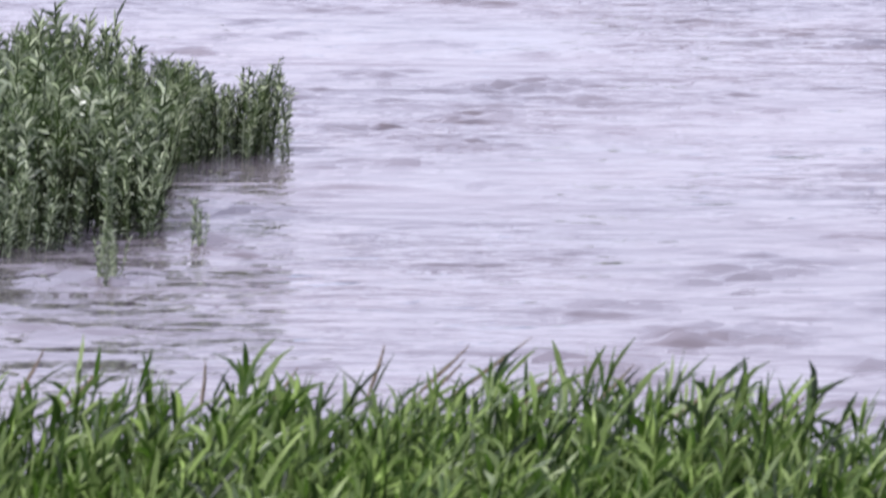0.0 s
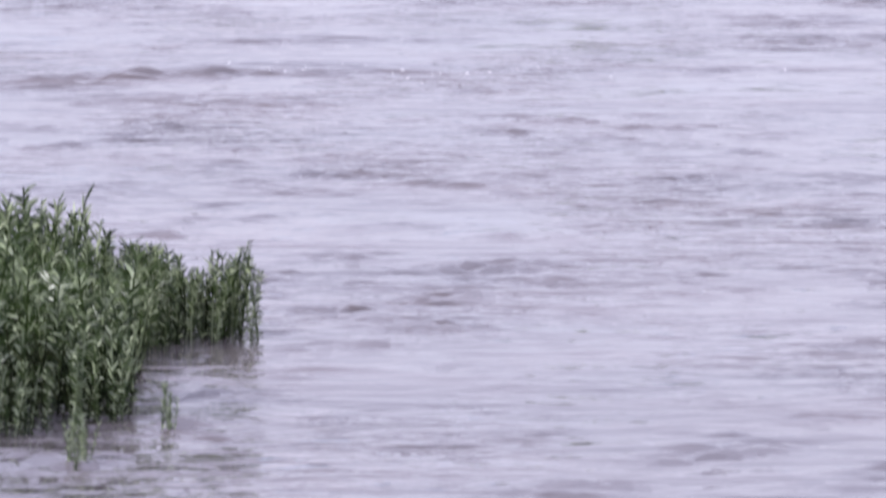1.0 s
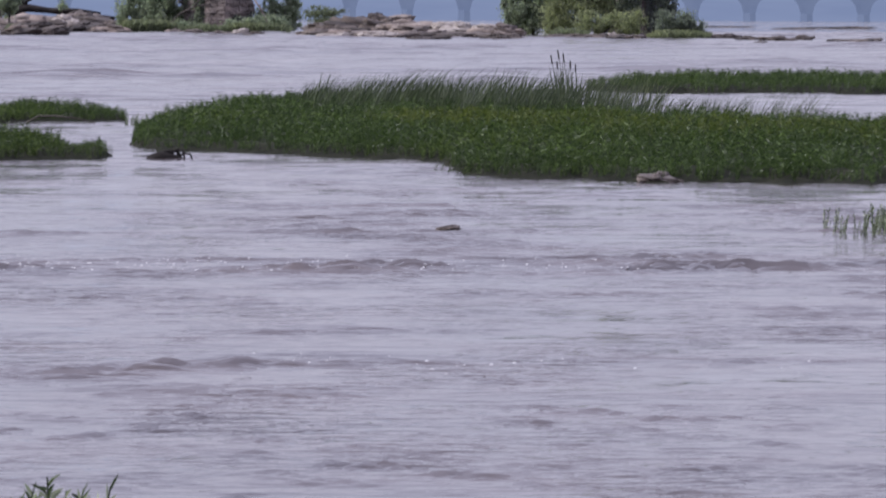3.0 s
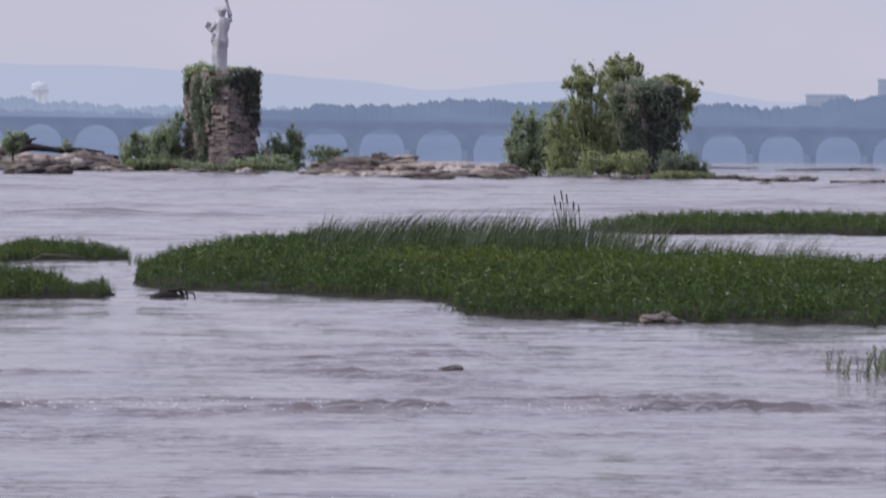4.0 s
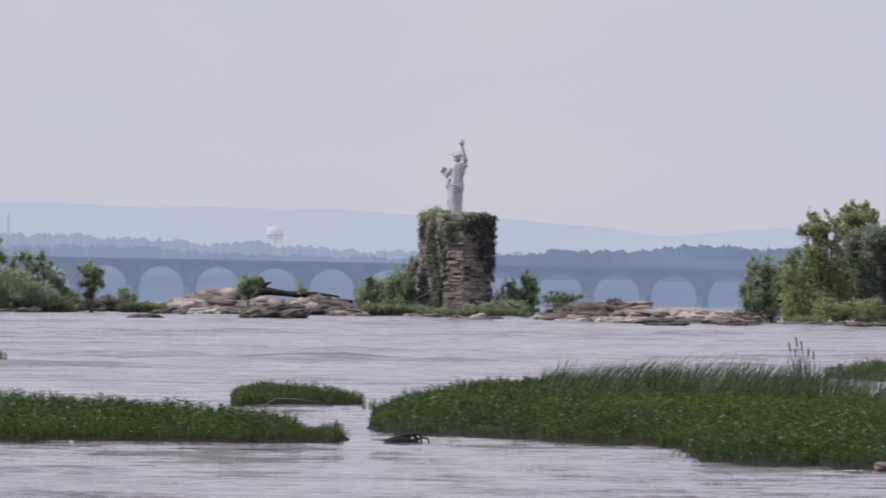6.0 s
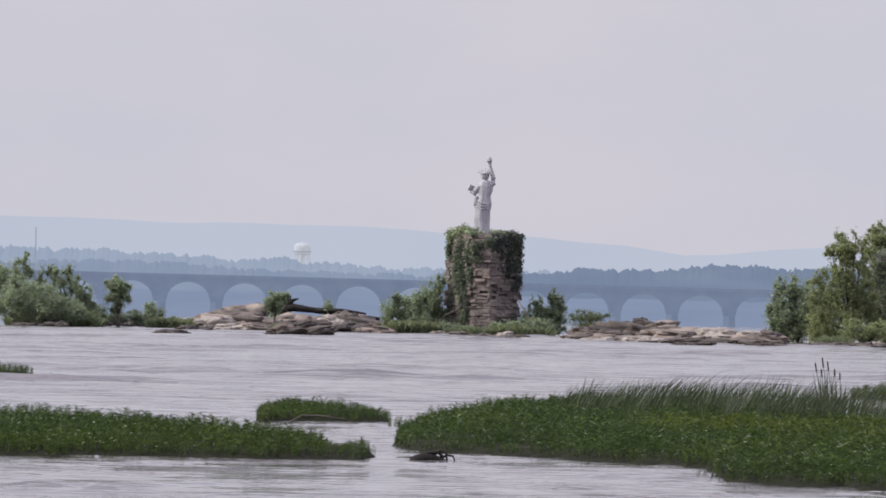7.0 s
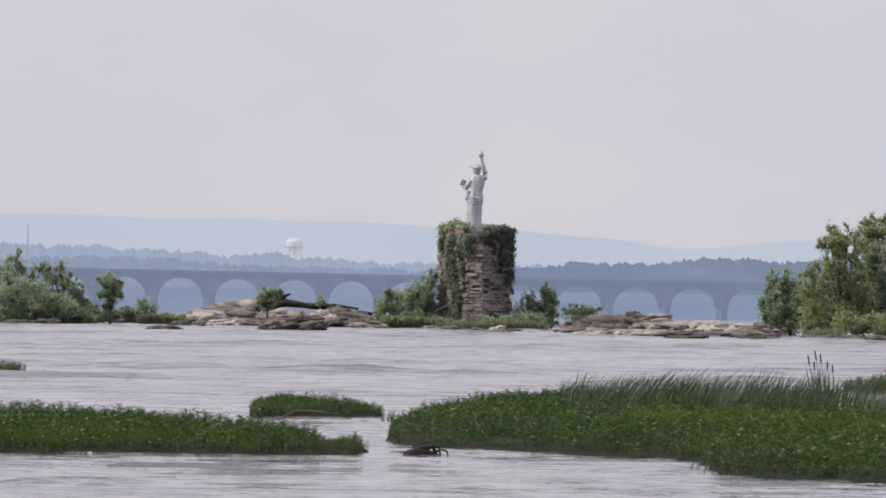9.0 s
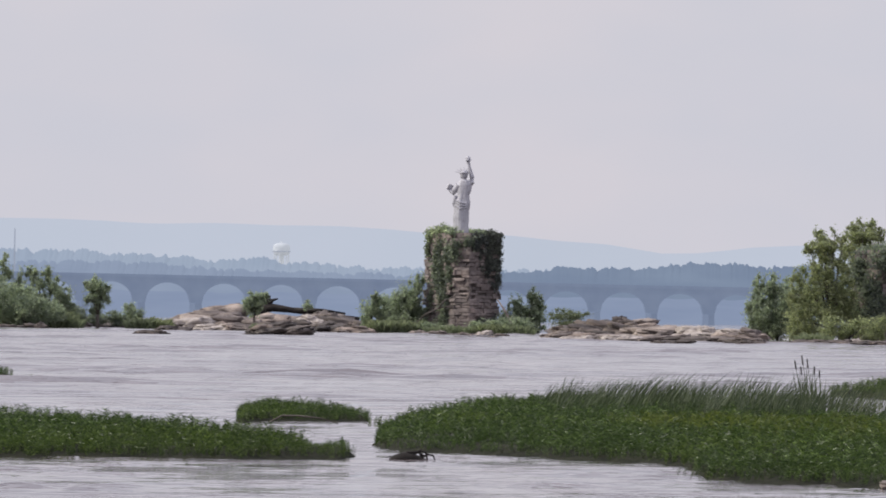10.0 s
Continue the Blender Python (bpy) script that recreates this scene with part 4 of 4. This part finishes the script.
    return tagged(root, label, "log")


DF = 850.0
log("fallen_tree", "long dark fallen tree trunk with torn roots on the ledge", [at(-706, -12, DF), at(-688, -13, DF), at(-655, -9, DF), at(-610, -3, DF), at(-535, 5, DF)], [0.62, 0.5, 0.36, 0.32, 0.24],
    [([at(-702, -12, DF), at(-712, -26, DF), at(-704, -36, DF)], [0.5, 0.34, 0.1]), ([at(-700, -14, DF), at(-690, -26, DF), at(-680, -29, DF)], [0.4, 0.26, 0.08]), ([at(-704, -10, DF), at(-716, 2, DF), at(-722, 27, DF)], [0.5, 0.35, 0.2]),
     ([at(-704, -14, DF), at(-698, -26, DF), at(-694, -34, DF)], [0.5, 0.36, 0.1]), ([at(-706, -12, DF), at(-716, -20, DF), at(-722, -22, DF)], [0.5, 0.4, 0.15]), ([at(-706, -8, DF), at(-716, -6, DF), at(-724, -4, DF)], [0.5, 0.4, 0.15]), ([at(-704, -6, DF), at(-708, 6, DF), at(-714, 14, DF)], [0.5, 0.4, 0.2]),
     ([at(-700, -8, DF), at(-696, 6, DF), at(-700, 28, DF)], [0.45, 0.35, 0.2]), ([at(-650, -10, DF), at(-600, -9, DF - 1), at(-560, -4, DF - 1)], [0.3, 0.26, 0.14])])
log("driftwood", "bare grey driftwood branch against the pier's foot", [at(-452, 29.2, 695), at(-420, -4, 694), at(-395, -16, 694), at(-365, -22, 694), at(-345, -28, 694)], [0.06, 0.07, 0.08, 0.07, 0.04],
    [([at(-395, -16, 694), at(-385, -30, 694), at(-365, -38, 694)], [0.1, 0.09, 0.04]), ([at(-345, -28, 694), at(-338, -50, 695), at(-362, -62, 695)], [0.07, 0.06, 0.03])], M_BARK)
log("driftwood", "grey branch leaning on the shaded side of the pier", [at(-256, 29.2, 697), at(-278, -14, 697), at(-292, -34, 697)], [0.12, 0.1, 0.06], (), M_ROCK)

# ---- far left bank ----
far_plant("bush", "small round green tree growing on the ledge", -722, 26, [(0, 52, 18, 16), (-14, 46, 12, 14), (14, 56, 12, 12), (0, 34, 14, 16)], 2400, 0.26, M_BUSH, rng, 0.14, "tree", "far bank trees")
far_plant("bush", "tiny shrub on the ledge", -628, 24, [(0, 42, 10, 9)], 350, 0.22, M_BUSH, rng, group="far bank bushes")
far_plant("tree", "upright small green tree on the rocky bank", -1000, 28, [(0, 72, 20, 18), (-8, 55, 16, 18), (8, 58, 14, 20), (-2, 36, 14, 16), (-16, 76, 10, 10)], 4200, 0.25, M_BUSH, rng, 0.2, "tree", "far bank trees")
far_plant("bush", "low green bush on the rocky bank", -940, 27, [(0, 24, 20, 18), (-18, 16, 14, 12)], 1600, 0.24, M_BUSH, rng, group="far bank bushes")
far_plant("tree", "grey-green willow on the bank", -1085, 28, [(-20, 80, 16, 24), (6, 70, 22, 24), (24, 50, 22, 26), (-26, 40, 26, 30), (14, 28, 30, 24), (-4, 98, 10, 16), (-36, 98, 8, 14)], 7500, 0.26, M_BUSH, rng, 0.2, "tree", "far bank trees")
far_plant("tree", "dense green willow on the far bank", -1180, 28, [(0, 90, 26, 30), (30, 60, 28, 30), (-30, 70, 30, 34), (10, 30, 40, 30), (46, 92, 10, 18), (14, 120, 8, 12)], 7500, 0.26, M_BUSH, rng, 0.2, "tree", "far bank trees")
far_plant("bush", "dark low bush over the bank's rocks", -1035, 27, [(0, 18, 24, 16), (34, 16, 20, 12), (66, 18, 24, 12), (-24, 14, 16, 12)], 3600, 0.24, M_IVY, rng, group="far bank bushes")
fringe(-1200, -1030, 28.5, 1.7, 620, "tall grass on the far bank", 36)
fringe(-950, -870, 28, 1.2, 260, "light green grass by the ledge", 37)
fringe(-725, -690, 33, 0.9, 110, "grass tuft on the brown rock", 38)
far_plant("bush", "pale green bush on a farther bar", -165, 18, [(-14, 22, 22, 14), (14, 24, 22, 12), (0, 10, 34, 10)], 2200, 0.32, M_FRINGE, rng, group="far bank bushes")

# ---- willow beds in the river ----
prng = random.Random(5)
FAR_PLANTS = [willow_plant(prng, 0.29, 38, 0.050, 0.0150, 1, 0.0, prng.uniform(0.0, 0.6), 0.05, 0.0012) for _ in range(9)]
NEAR_PLANTS = [willow_plant(prng, 0.29, prng.randint(32, 48), 0.038, 0.0068, 3, prng.uniform(0.3, 1.0), prng.uniform(0.4, 1.6), prng.uniform(0.02, 0.18)) for _ in range(14)]
FRONT_PLANTS = [willow_plant(prng, 0.27, 25, 0.050, 0.0070, 3, 0.9, prng.uniform(1.3, 2.4), 0.12) for _ in range(10)]


def inside_of(front, back, wob=2.0, fu=0.012, scale=1.0):
    """The plan between two broken lines over the bearings that the first one covers, with a wavering edge."""
    first, last = front.ends

    def inside(x, y):
        u = x * F / y
        if not first < u < last:
            return -1.0
        w = wob * (noise.noise((u * fu, 0, 1.7)) + 0.6 * noise.noise((u * fu * 4, 0, 6.7)))
        return min((y - front(u) - w) / 0.9, (back(u) + w * 1.5 - y) / 1.2, (u - first) / 14, (last - u) / 14) * scale
    return inside


def shade_root_mat(inside, lo, hi, nx, ny, height, label):
    """An added mat of mud and roots under a bed, coloured dark for the shade there: a low mound that dips under the
    water at its rim.
    """
    x, y = np.meshgrid(np.linspace(lo[0], hi[0], nx), np.linspace(lo[1], hi[1], ny), indexing="ij")
    room = np.array([inside(a, b) for a, b in zip(x.ravel(), y.ravel())])
    z = np.clip(room * 0.8 + 0.22, -0.6, 1.0) * height + 0.02 * np.array([noise.noise((a * 3, b * 1.5, 2.0)) for a, b in zip(x.ravel(), y.ravel())])
    v = np.stack([x.ravel(), y.ravel(), z], -1)
    i, j = np.meshgrid(np.arange(nx - 1), np.arange(ny - 1), indexing="ij")
    k = (i * ny + j).ravel()
    q = np.stack([k, k + ny, k + ny + 1, k + 1], -1)
    q = q[(room[q] > -0.9).any(1)]
    return tagged(quads_mesh("shade_root_mat", v, q, M_SOIL, smooth=True), label, "mud bank", kind="structure")


far_rng = np.random.default_rng(11)
main = inside_of(knots([(-506, 200), (-504, 89), (-480, 86.0), (-184, 82.5), (36, 79.5), (60, 76), (84, 72), (370, 70), (900, 69)]),
                 knots([(-506, 89), (-490, 94), (-440, 104.5), (-300, 119.5), (-184, 129), (60, 125), (160, 115), (330, 106), (600, 100), (900, 96)]), 0.9)
bed("water_willow_bed", "broad bed of green water willow standing in the river", main, (-4.6, 68), (7.4, 136), 70, far_rng, FAR_PLANTS, M_MAT, (0.92, 1.3), (0.1, 0), 0.55)
left = inside_of(knots([(-1500, 78), (-1074, 78.6), (-700, 79.2), (-560, 80.2), (-540, 82)]), knots([(-1500, 100), (-1100, 97), (-900, 92), (-800, 88), (-700, 84.5), (-600, 82.5), (-545, 82.3)]), 0.7)
bed("water_willow_bed", "low bed of green water willow in the river", left, (-10.2, 77), (-3.4, 102), 84, far_rng, FAR_PLANTS, M_MAT, (0.92, 1.32), (0.1, 0), 0.5)
islet = inside_of(knots([(-750, 107), (-515, 108)]), knots([(-752, 110), (-700, 116), (-600, 114), (-515, 109)]), 0.6)
bed("water_willow_bed", "small islet of water willow", islet, (-7.2, 105), (-4.4, 118), 80, far_rng, FAR_PLANTS, M_MAT, (0.85, 1.25), (0.1, 0))
tiny = inside_of(knots([(-1400, 166), (-1150, 168)]), knots([(-1400, 178), (-1200, 176), (-1150, 169)]), 0.8)
bed("water_willow_bed", "tiny far islet of water willow", tiny, (-20, 164), (-15.5, 180), 44, far_rng, FAR_PLANTS, M_MAT, (1.0, 1.35), (0.1, 0))
back_bed = inside_of(knots([(300, 152), (420, 150), (900, 149)]), knots([(300, 154), (380, 162), (500, 172), (760, 172), (900, 164)]), 1.2)
bed("water_willow_bed", "long dark green willow bed behind the reeds", back_bed, (3.4, 147), (12.0, 176), 44, far_rng, FAR_PLANTS, M_MAT, (1.15, 1.5), (0.1, 0))


def rim(inside, wide=2.4):
    """Only the outer edge of a bed's plan."""
    def edge(x, y):
        r = inside(x, y)
        return r if r < wide else -1.0
    return edge


for shape, lo, hi in ((main, (-4.6, 68), (7.4, 126)), (left, (-10.2, 77), (-3.4, 102)), (islet, (-7.2, 105), (-4.4, 118))):
    bed("bed_edge", "leafy overhanging edge of the willow bed", rim(shape), lo, hi, 120, far_rng, FAR_PLANTS, M_MAT, (0.68, 1.08), (0.1, 0), 0.3, 1.0)
plateau = inside_of(knots([(-120, 92), (60, 89), (300, 85), (900, 83)]), knots([(-120, 95), (60, 103), (330, 100), (600, 95), (900, 92)]), 1.2)
bed("sedge_patch", "yellow-green sedge in the middle of the willow bed", plateau, (-1.2, 82), (7.4, 105), 46, far_rng, FAR_PLANTS, M_SEDGE, (1.0, 1.36), (0.1, 0), 0.3, 0.6)
# Low near-black plants added to paint the shade at the beds' lower edge.
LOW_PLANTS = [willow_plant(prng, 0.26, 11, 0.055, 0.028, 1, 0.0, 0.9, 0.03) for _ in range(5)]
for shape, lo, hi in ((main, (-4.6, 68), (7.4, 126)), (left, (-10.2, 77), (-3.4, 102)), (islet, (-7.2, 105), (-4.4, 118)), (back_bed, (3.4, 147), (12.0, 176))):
    bed("bed_undergrowth", "dark stems and lower leaves of the willow bed, shade painted in", shape, lo, hi, 75, far_rng, LOW_PLANTS, M_STEM, (0.5, 0.8), (0.1, 0), 0.3, 0.0)
for shape, lo, hi, nx, ny, tall, text in ((main, (-4.6, 68), (7.4, 136), 110, 160, 0.13, "added mud and roots, dark for shade, under the broad willow bed"),
                                          (left, (-10.2, 77), (-3.4, 102), 80, 90, 0.13, "added mud and roots, dark for shade, under the low willow bed"),
                                          (islet, (-7.2, 105), (-4.0, 118), 50, 50, 0.13, "added mud, dark for shade, under the small willow islet"),
                                          (tiny, (-20, 164), (-15.0, 180), 40, 40, 0.14, "added mud, dark for shade, under the far islet"),
                                          (back_bed, (3.4, 147), (12.6, 176), 70, 70, 0.16, "added mud, dark for shade, under the long willow bed")):
    shade_root_mat(shape, lo, hi, nx, ny, tall, text)
right_tuft = inside_of(knots([(712, 53), (765, 52.2), (900, 52)]), knots([(712, 53.8), (765, 54.5), (900, 57)]), 0.3)
bed("water_willow_tuft", "sparse tuft of willow stems standing in the water", right_tuft, (3.0, 51), (4.2, 58), 24, far_rng, NEAR_PLANTS, M_WILLOW, (0.4, 1.0), (0.35, 0), 0.5, 1.0)

tall_tuft = inside_of(knots([(770, 52.4), (900, 52)]), knots([(770, 53.2), (900, 56)]), 0.3)
bed("water_willow_tuft", "taller leafy willow stems in the river", tall_tuft, (3.1, 51), (4.2, 57), 55, far_rng, NEAR_PLANTS, M_WILLOW, (0.5, 1.25), (0.25, 0), 0.6, 1.0)
clump = inside_of(knots([(-1150, 15.6), (-790, 15.9), (-640, 16.1), (-462, 16.5), (-448, 17.9), (-390, 18.4), (-330, 18.6), (-270, 18.7)]),
                  knots([(-1150, 20.5), (-700, 19.7), (-500, 19.3), (-400, 19.2), (-300, 19.2), (-270, 19.0)]), 0.10, 0.012, 4.0)
bed("water_willow_clump", "clump of grey-green water willow in the shallows", clump, (-1.7, 15.3), (-0.3, 21.5), 260, np.random.default_rng(3), NEAR_PLANTS, M_WILLOW, (0.78, 1.3), (0.1, 0), 0.5, 1.0)
bed("bed_undergrowth", "dark stems and lower leaves of the willow clump, shade painted in", clump, (-1.7, 15.3), (-0.3, 21.5), 240, far_rng, LOW_PLANTS, M_STEM, (0.55, 0.95), (0.1, 0), 0.3, 1.0)
tip = inside_of(knots([(-470, 18.3), (-400, 18.45), (-330, 18.5), (-226, 18.6)]), knots([(-470, 19.5), (-330, 19.35), (-226, 19.1)]), 0.06, 0.012, 6.0)
bed("water_willow_clump", "small leafy tip of the willow clump in the shallows", tip, (-0.78, 18.2), (-0.36, 19.5), 330, np.random.default_rng(8), NEAR_PLANTS, M_WILLOW, (0.6, 1.1), (0.1, 0), 0.5, 1.0)
front = inside_of(knots([(-1100, 9.4), (1100, 9.4)]), knots([(-1100, 11.0), (-784, 11.05), (-600, 11.15), (-400, 11.4), (0, 11.55), (250, 11.5), (450, 11.3), (1100, 11.1)]), 0.12, 0.012, 5.0)
lone = inside_of(knots([(-412, 16.1), (-380, 16.1)]), knots([(-412, 16.35), (-380, 16.35)]), 0.02, 0.012, 4.0)
bed("water_willow_tuft", "single thin willow stem standing in the shallows", lone, (-0.57, 16.05), (-0.49, 16.4), 900, np.random.default_rng(13), NEAR_PLANTS, M_WILLOW, (0.5, 0.75), (0.1, 0), 0.3, 1.0)
spray = inside_of(knots([(-592, 15.35), (-535, 15.35)]), knots([(-592, 15.7), (-535, 15.7)]), 0.02, 0.012, 4.0)
bed("water_willow_tuft", "pale willow stems before the clump", spray, (-0.78, 15.3), (-0.68, 15.75), 330, np.random.default_rng(14), NEAR_PLANTS, M_WILLOW, (0.55, 0.85), (0.1, 0), 0.3, 1.0)
bed("bank_willow", "lush green blades along the near bank", front, (-1.0, 8.8), (1.05, 12.2), 440, np.random.default_rng(4), FRONT_PLANTS, M_BLADE, (0.85, 1.45), (0.6, 0), 0.2, 1.0)


# ---- reeds ----
def reeds(label, count, u0, u1, d0, d1, height, seed, lean=0.5):
    r = np.random.default_rng(seed)
    d = r.uniform(d0, d1, count)
    u = u0 + (u1 - u0) * r.beta(1.2, 1.6, count)
    spots = np.stack([d * u / F, d, np.zeros(count)], -1)
    vs, qs = [], []
    for k in range(3):
        a = k * 1.9
        v, q = leaf((0.03 * math.cos(a), 0.03 * math.sin(a), 0), (0.12 * math.cos(a), 0.12 * math.sin(a), 1), 1.0, 0.016, 0.0, 4, (0, 1, 0.1))
        n0 = len(vs)
        vs += v
        qs += [tuple(j + n0 for j in f) for f in q]
    sizes = height * r.uniform(0.65, 1.15, count)
    leans = np.stack([r.normal(lean, 0.18, count), r.normal(0, 0.1, count)], -1)
    v, q = sprinkle(vs, qs, spots, r.uniform(-0.4, 0.4, count), sizes, leans)
    return tagged(quads_mesh("reeds", v, q, M_REED), label, "reeds", kind="stuff")


reeds("tall reeds bent by the wind over the willow bed", 760, -220, 450, 108, 122, 0.62, 41, 0.4)
reeds("thin line of reeds at the willow bed's edge", 220, 330, 720, 101, 108, 0.44, 42, 0.5)
reeds("sparse reed blades above the bed", 60, -120, 260, 112, 124, 0.76, 43, 0.55)
reeds("dense dark reeds in the middle of the bed", 420, 0, 380, 106, 114, 0.56, 44, 0.3)


def cattail(u, d, height, lean, seed):
    rnd = random.Random(seed)
    p = at(u, 0, d)
    root = empty("cattail", (p.x, d, 0))
    top = Vector((lean, 0, height))
    bm = bmesh.new()
    tube(bm, [(0, 0, -0.05), (lean * 0.3, 0, height * 0.55), tuple(top)], [0.007, 0.006, 0.004], 5)
    part("stalk", bm, M_REED, root)
    bm = bmesh.new()
    a = Vector((lean * 0.86, 0, height * 0.90))
    tube(bm, [tuple(a), tuple(a.lerp(top, 0.15)), tuple(a.lerp(top, 1.4)), tuple(a.lerp(top, 1.6))], [0.005, 0.012, 0.012, 0.003], 7)
    part("seed_head", bm, M_DEAD, root, "dark brown seed head")
    for k in range(3):
        v, q = leaf((0, 0, 0), (0.12 * (k - 1) + lean * 0.4, 0.05, 1), height * rnd.uniform(0.7, 0.95), 0.02, 0.1, 4, (0, 1, 0))
        quads_mesh("blade", v, q, M_REED, root)
    tagged(root, "tall brown-headed cattail rising above the reeds", "cattail", "cattails")


for k, (u, h, le) in enumerate(((250, 1.00, -0.12), (262, 1.08, -0.12), (256, 0.90, -0.08), (268, 1.02, -0.09), (275, 0.90, -0.04), (283, 0.84, -0.03))):
    cattail(u, 112 + 0.4 * k, h, le, k)

# ---- small things in the river ----
rock(at(52, 0, 53.6), (0.24, 0.4, 0.06), 81.0, M_DARKROCK, "small pale rock breaking the water's surface")
rock(at(430, 0, 69.6), (0.50, 0.45, 0.11), 82.4, M_ROCK, "pale flat rock at the foot of the willow bed")
DL = 80.3
log("snag", "black waterlogged snag at the willow bed's tip", [at(-480, 256, DL), at(-468, 251, DL), at(-452, 248, DL), at(-436, 250, DL), at(-420, 254, DL), at(-404, 258, DL)], [0.02, 0.045, 0.06, 0.05, 0.035, 0.015],
    [([at(-462, 250, DL), at(-446, 240, DL), at(-428, 239, DL), at(-418, 246, DL)], [0.018, 0.022, 0.02, 0.012]), ([at(-440, 248, DL), at(-424, 236, DL), at(-414, 240, DL), at(-410, 258, DL)], [0.018, 0.016, 0.014, 0.01]),
     ([at(-426, 252, DL), at(-412, 243, DL), at(-401, 245, DL), at(-396, 258, DL)], [0.016, 0.014, 0.012, 0.008]), ([at(-420, 253, DL), at(-424, 244, DL), at(-421, 234, DL)], [0.016, 0.012, 0.005]), ([at(-470, 252, DL), at(-476, 248, DL), at(-486, 250, DL)], [0.014, 0.01, 0.004])])
log("dead_stem", "bare dead stem arching in front of the islet", [at(-692, 190, 104), at(-670, 178, 104), at(-640, 178, 104), at(-600, 182, 104), at(-570, 192, 104)], [0.012, 0.014, 0.013, 0.01, 0.006], (), M_BARK)


def foam(label, count, d0, d1, u0, u1, seed):
    """Small white flecks added as sun sparkles where the riffle breaks."""
    r = np.random.default_rng(seed)
    d = r.normal((d0 + d1) / 2, (d1 - d0) / 4, count)
    u = u0 + (u1 - u0) * r.random(count) ** 1.3
    spots = np.stack([d * u / F, d, np.full(count, 0.022)], -1)
    ring = [(math.cos(k * math.pi / 3) * (1 + 0.3 * (k % 2)), 1.6 * math.sin(k * math.pi / 3), 0.0) for k in range(6)]
    vs = ring + [(0.2, 0.0, 0.5), (-0.2, 0.1, 0.45)]
    qs = [(0, 1, 7, 6), (1, 2, 3, 7), (3, 4, 6, 7), (4, 5, 0, 6)]
    v, q = sprinkle(vs, qs, spots, r.uniform(-0.4, 0.4, count), r.uniform(0.004, 0.011, count))
    return tagged(quads_mesh("foam", v, q, M_SPARKLE, smooth=True), label, "foam", kind="stuff")


foam("white flecks added as sun sparkles on the riffle", 130, 44.3, 46.8, -780, 420, 51)
foam("sparse white flecks added as sun sparkles on the shallow ripple", 26, 31.5, 34.0, -400, 700, 52)


def seed_stem(u, d, height, bend, seed):
    """A tall grass stem with a thin drooping seed head, standing over the near bank."""
    rnd = random.Random(seed)
    p = at(u, 0, d)
    root = empty("grass_stem", (p.x, d, 0))
    line = [Vector(((bend * 1.7 + 0.05) * k ** 3, 0.03 * k, (height - 0.045) * k)) for k in (0, 0.3, 0.55, 0.75, 0.9, 1.0)]
    bm = bmesh.new()
    tube(bm, [tuple(q) for q in line], [0.0018, 0.0017, 0.0015, 0.0013, 0.001, 0.0008], 5)
    part("stalk", bm, M_REED, root)
    bm = bmesh.new()
    a, b = line[3], line[5]
    tube(bm, [tuple(a), tuple(a.lerp(b, 0.3)), tuple(a.lerp(b, 0.7)), tuple(b + Vector((bend * 0.12, 0, 0.01)))], [0.0015, 0.0034, 0.003, 0.0008], 6)
    part("seed_head", bm, M_DRY, root, "brown seed head")
    for k in range(2):
        v, q = leaf(tuple(line[1 + k]), (rnd.uniform(-0.5, 0.8), 0.1, 1), height * 0.42, 0.006, 0.9, 4, (0, 1, 0.2))
        quads_mesh("blade", v, q, M_REED, root)
    tagged(root, "thin brown grass stem rising over the bank", "grass stem", "bank stems")


for k, (u, d, h, be) in enumerate(((-742, 11.35, 0.40, -0.05), (-765, 11.3, 0.37, 0.02), (-700, 11.4, 0.33, 0.04), (-118, 11.4, 0.37, 0.0), (-82, 11.4, 0.37, 0.06), (-30, 11.35, 0.39, 0.09), (-70, 11.45, 0.34, 0.05),
                                  (105, 11.4, 0.34, 0.05), (190, 11.4, 0.35, -0.03), (232, 11.4, 0.34, 0.05), (365, 11.35, 0.33, 0.07), (560, 11.2, 0.32, 0.04), (-330, 11.4, 0.33, 0.03), (-400, 11.4, 0.34, -0.02))):
    seed_stem(u, d, h, be, k)

# loose stems at the beds' edges
sprigs = inside_of(knots([(-522, 104), (-486, 104)]), knots([(-522, 105.6), (-486, 105.6)]), 0.2)
bed("water_willow_tuft", "few thin willow stems standing alone in the water", sprigs, (-4.6, 103), (-4.0, 106), 40, far_rng, NEAR_PLANTS, M_WILLOW, (0.5, 0.95), (0.2, 0), 0.3, 1.0)
notch = inside_of(knots([(28, 73.5), (90, 72.5)]), knots([(28, 76), (90, 75)]), 0.2)
bed("water_willow_tuft", "pale bent stems at the notch of the willow bed", notch, (0.1, 72), (0.6, 76.5), 26, far_rng, NEAR_PLANTS, M_REED, (0.35, 0.6), (0.8, 0), 0.3, 1.0)
far_sprigs = inside_of(knots([(-1150, 166), (-1095, 166)]), knots([(-1150, 169), (-1095, 169)]), 0.2)
bed("water_willow_tuft", "few stems in the water by the far islet", far_sprigs, (-16, 165), (-15, 170), 8, far_rng, NEAR_PLANTS, M_WILLOW, (0.4, 0.8), (0.1, 0), 0.3, 1.0)
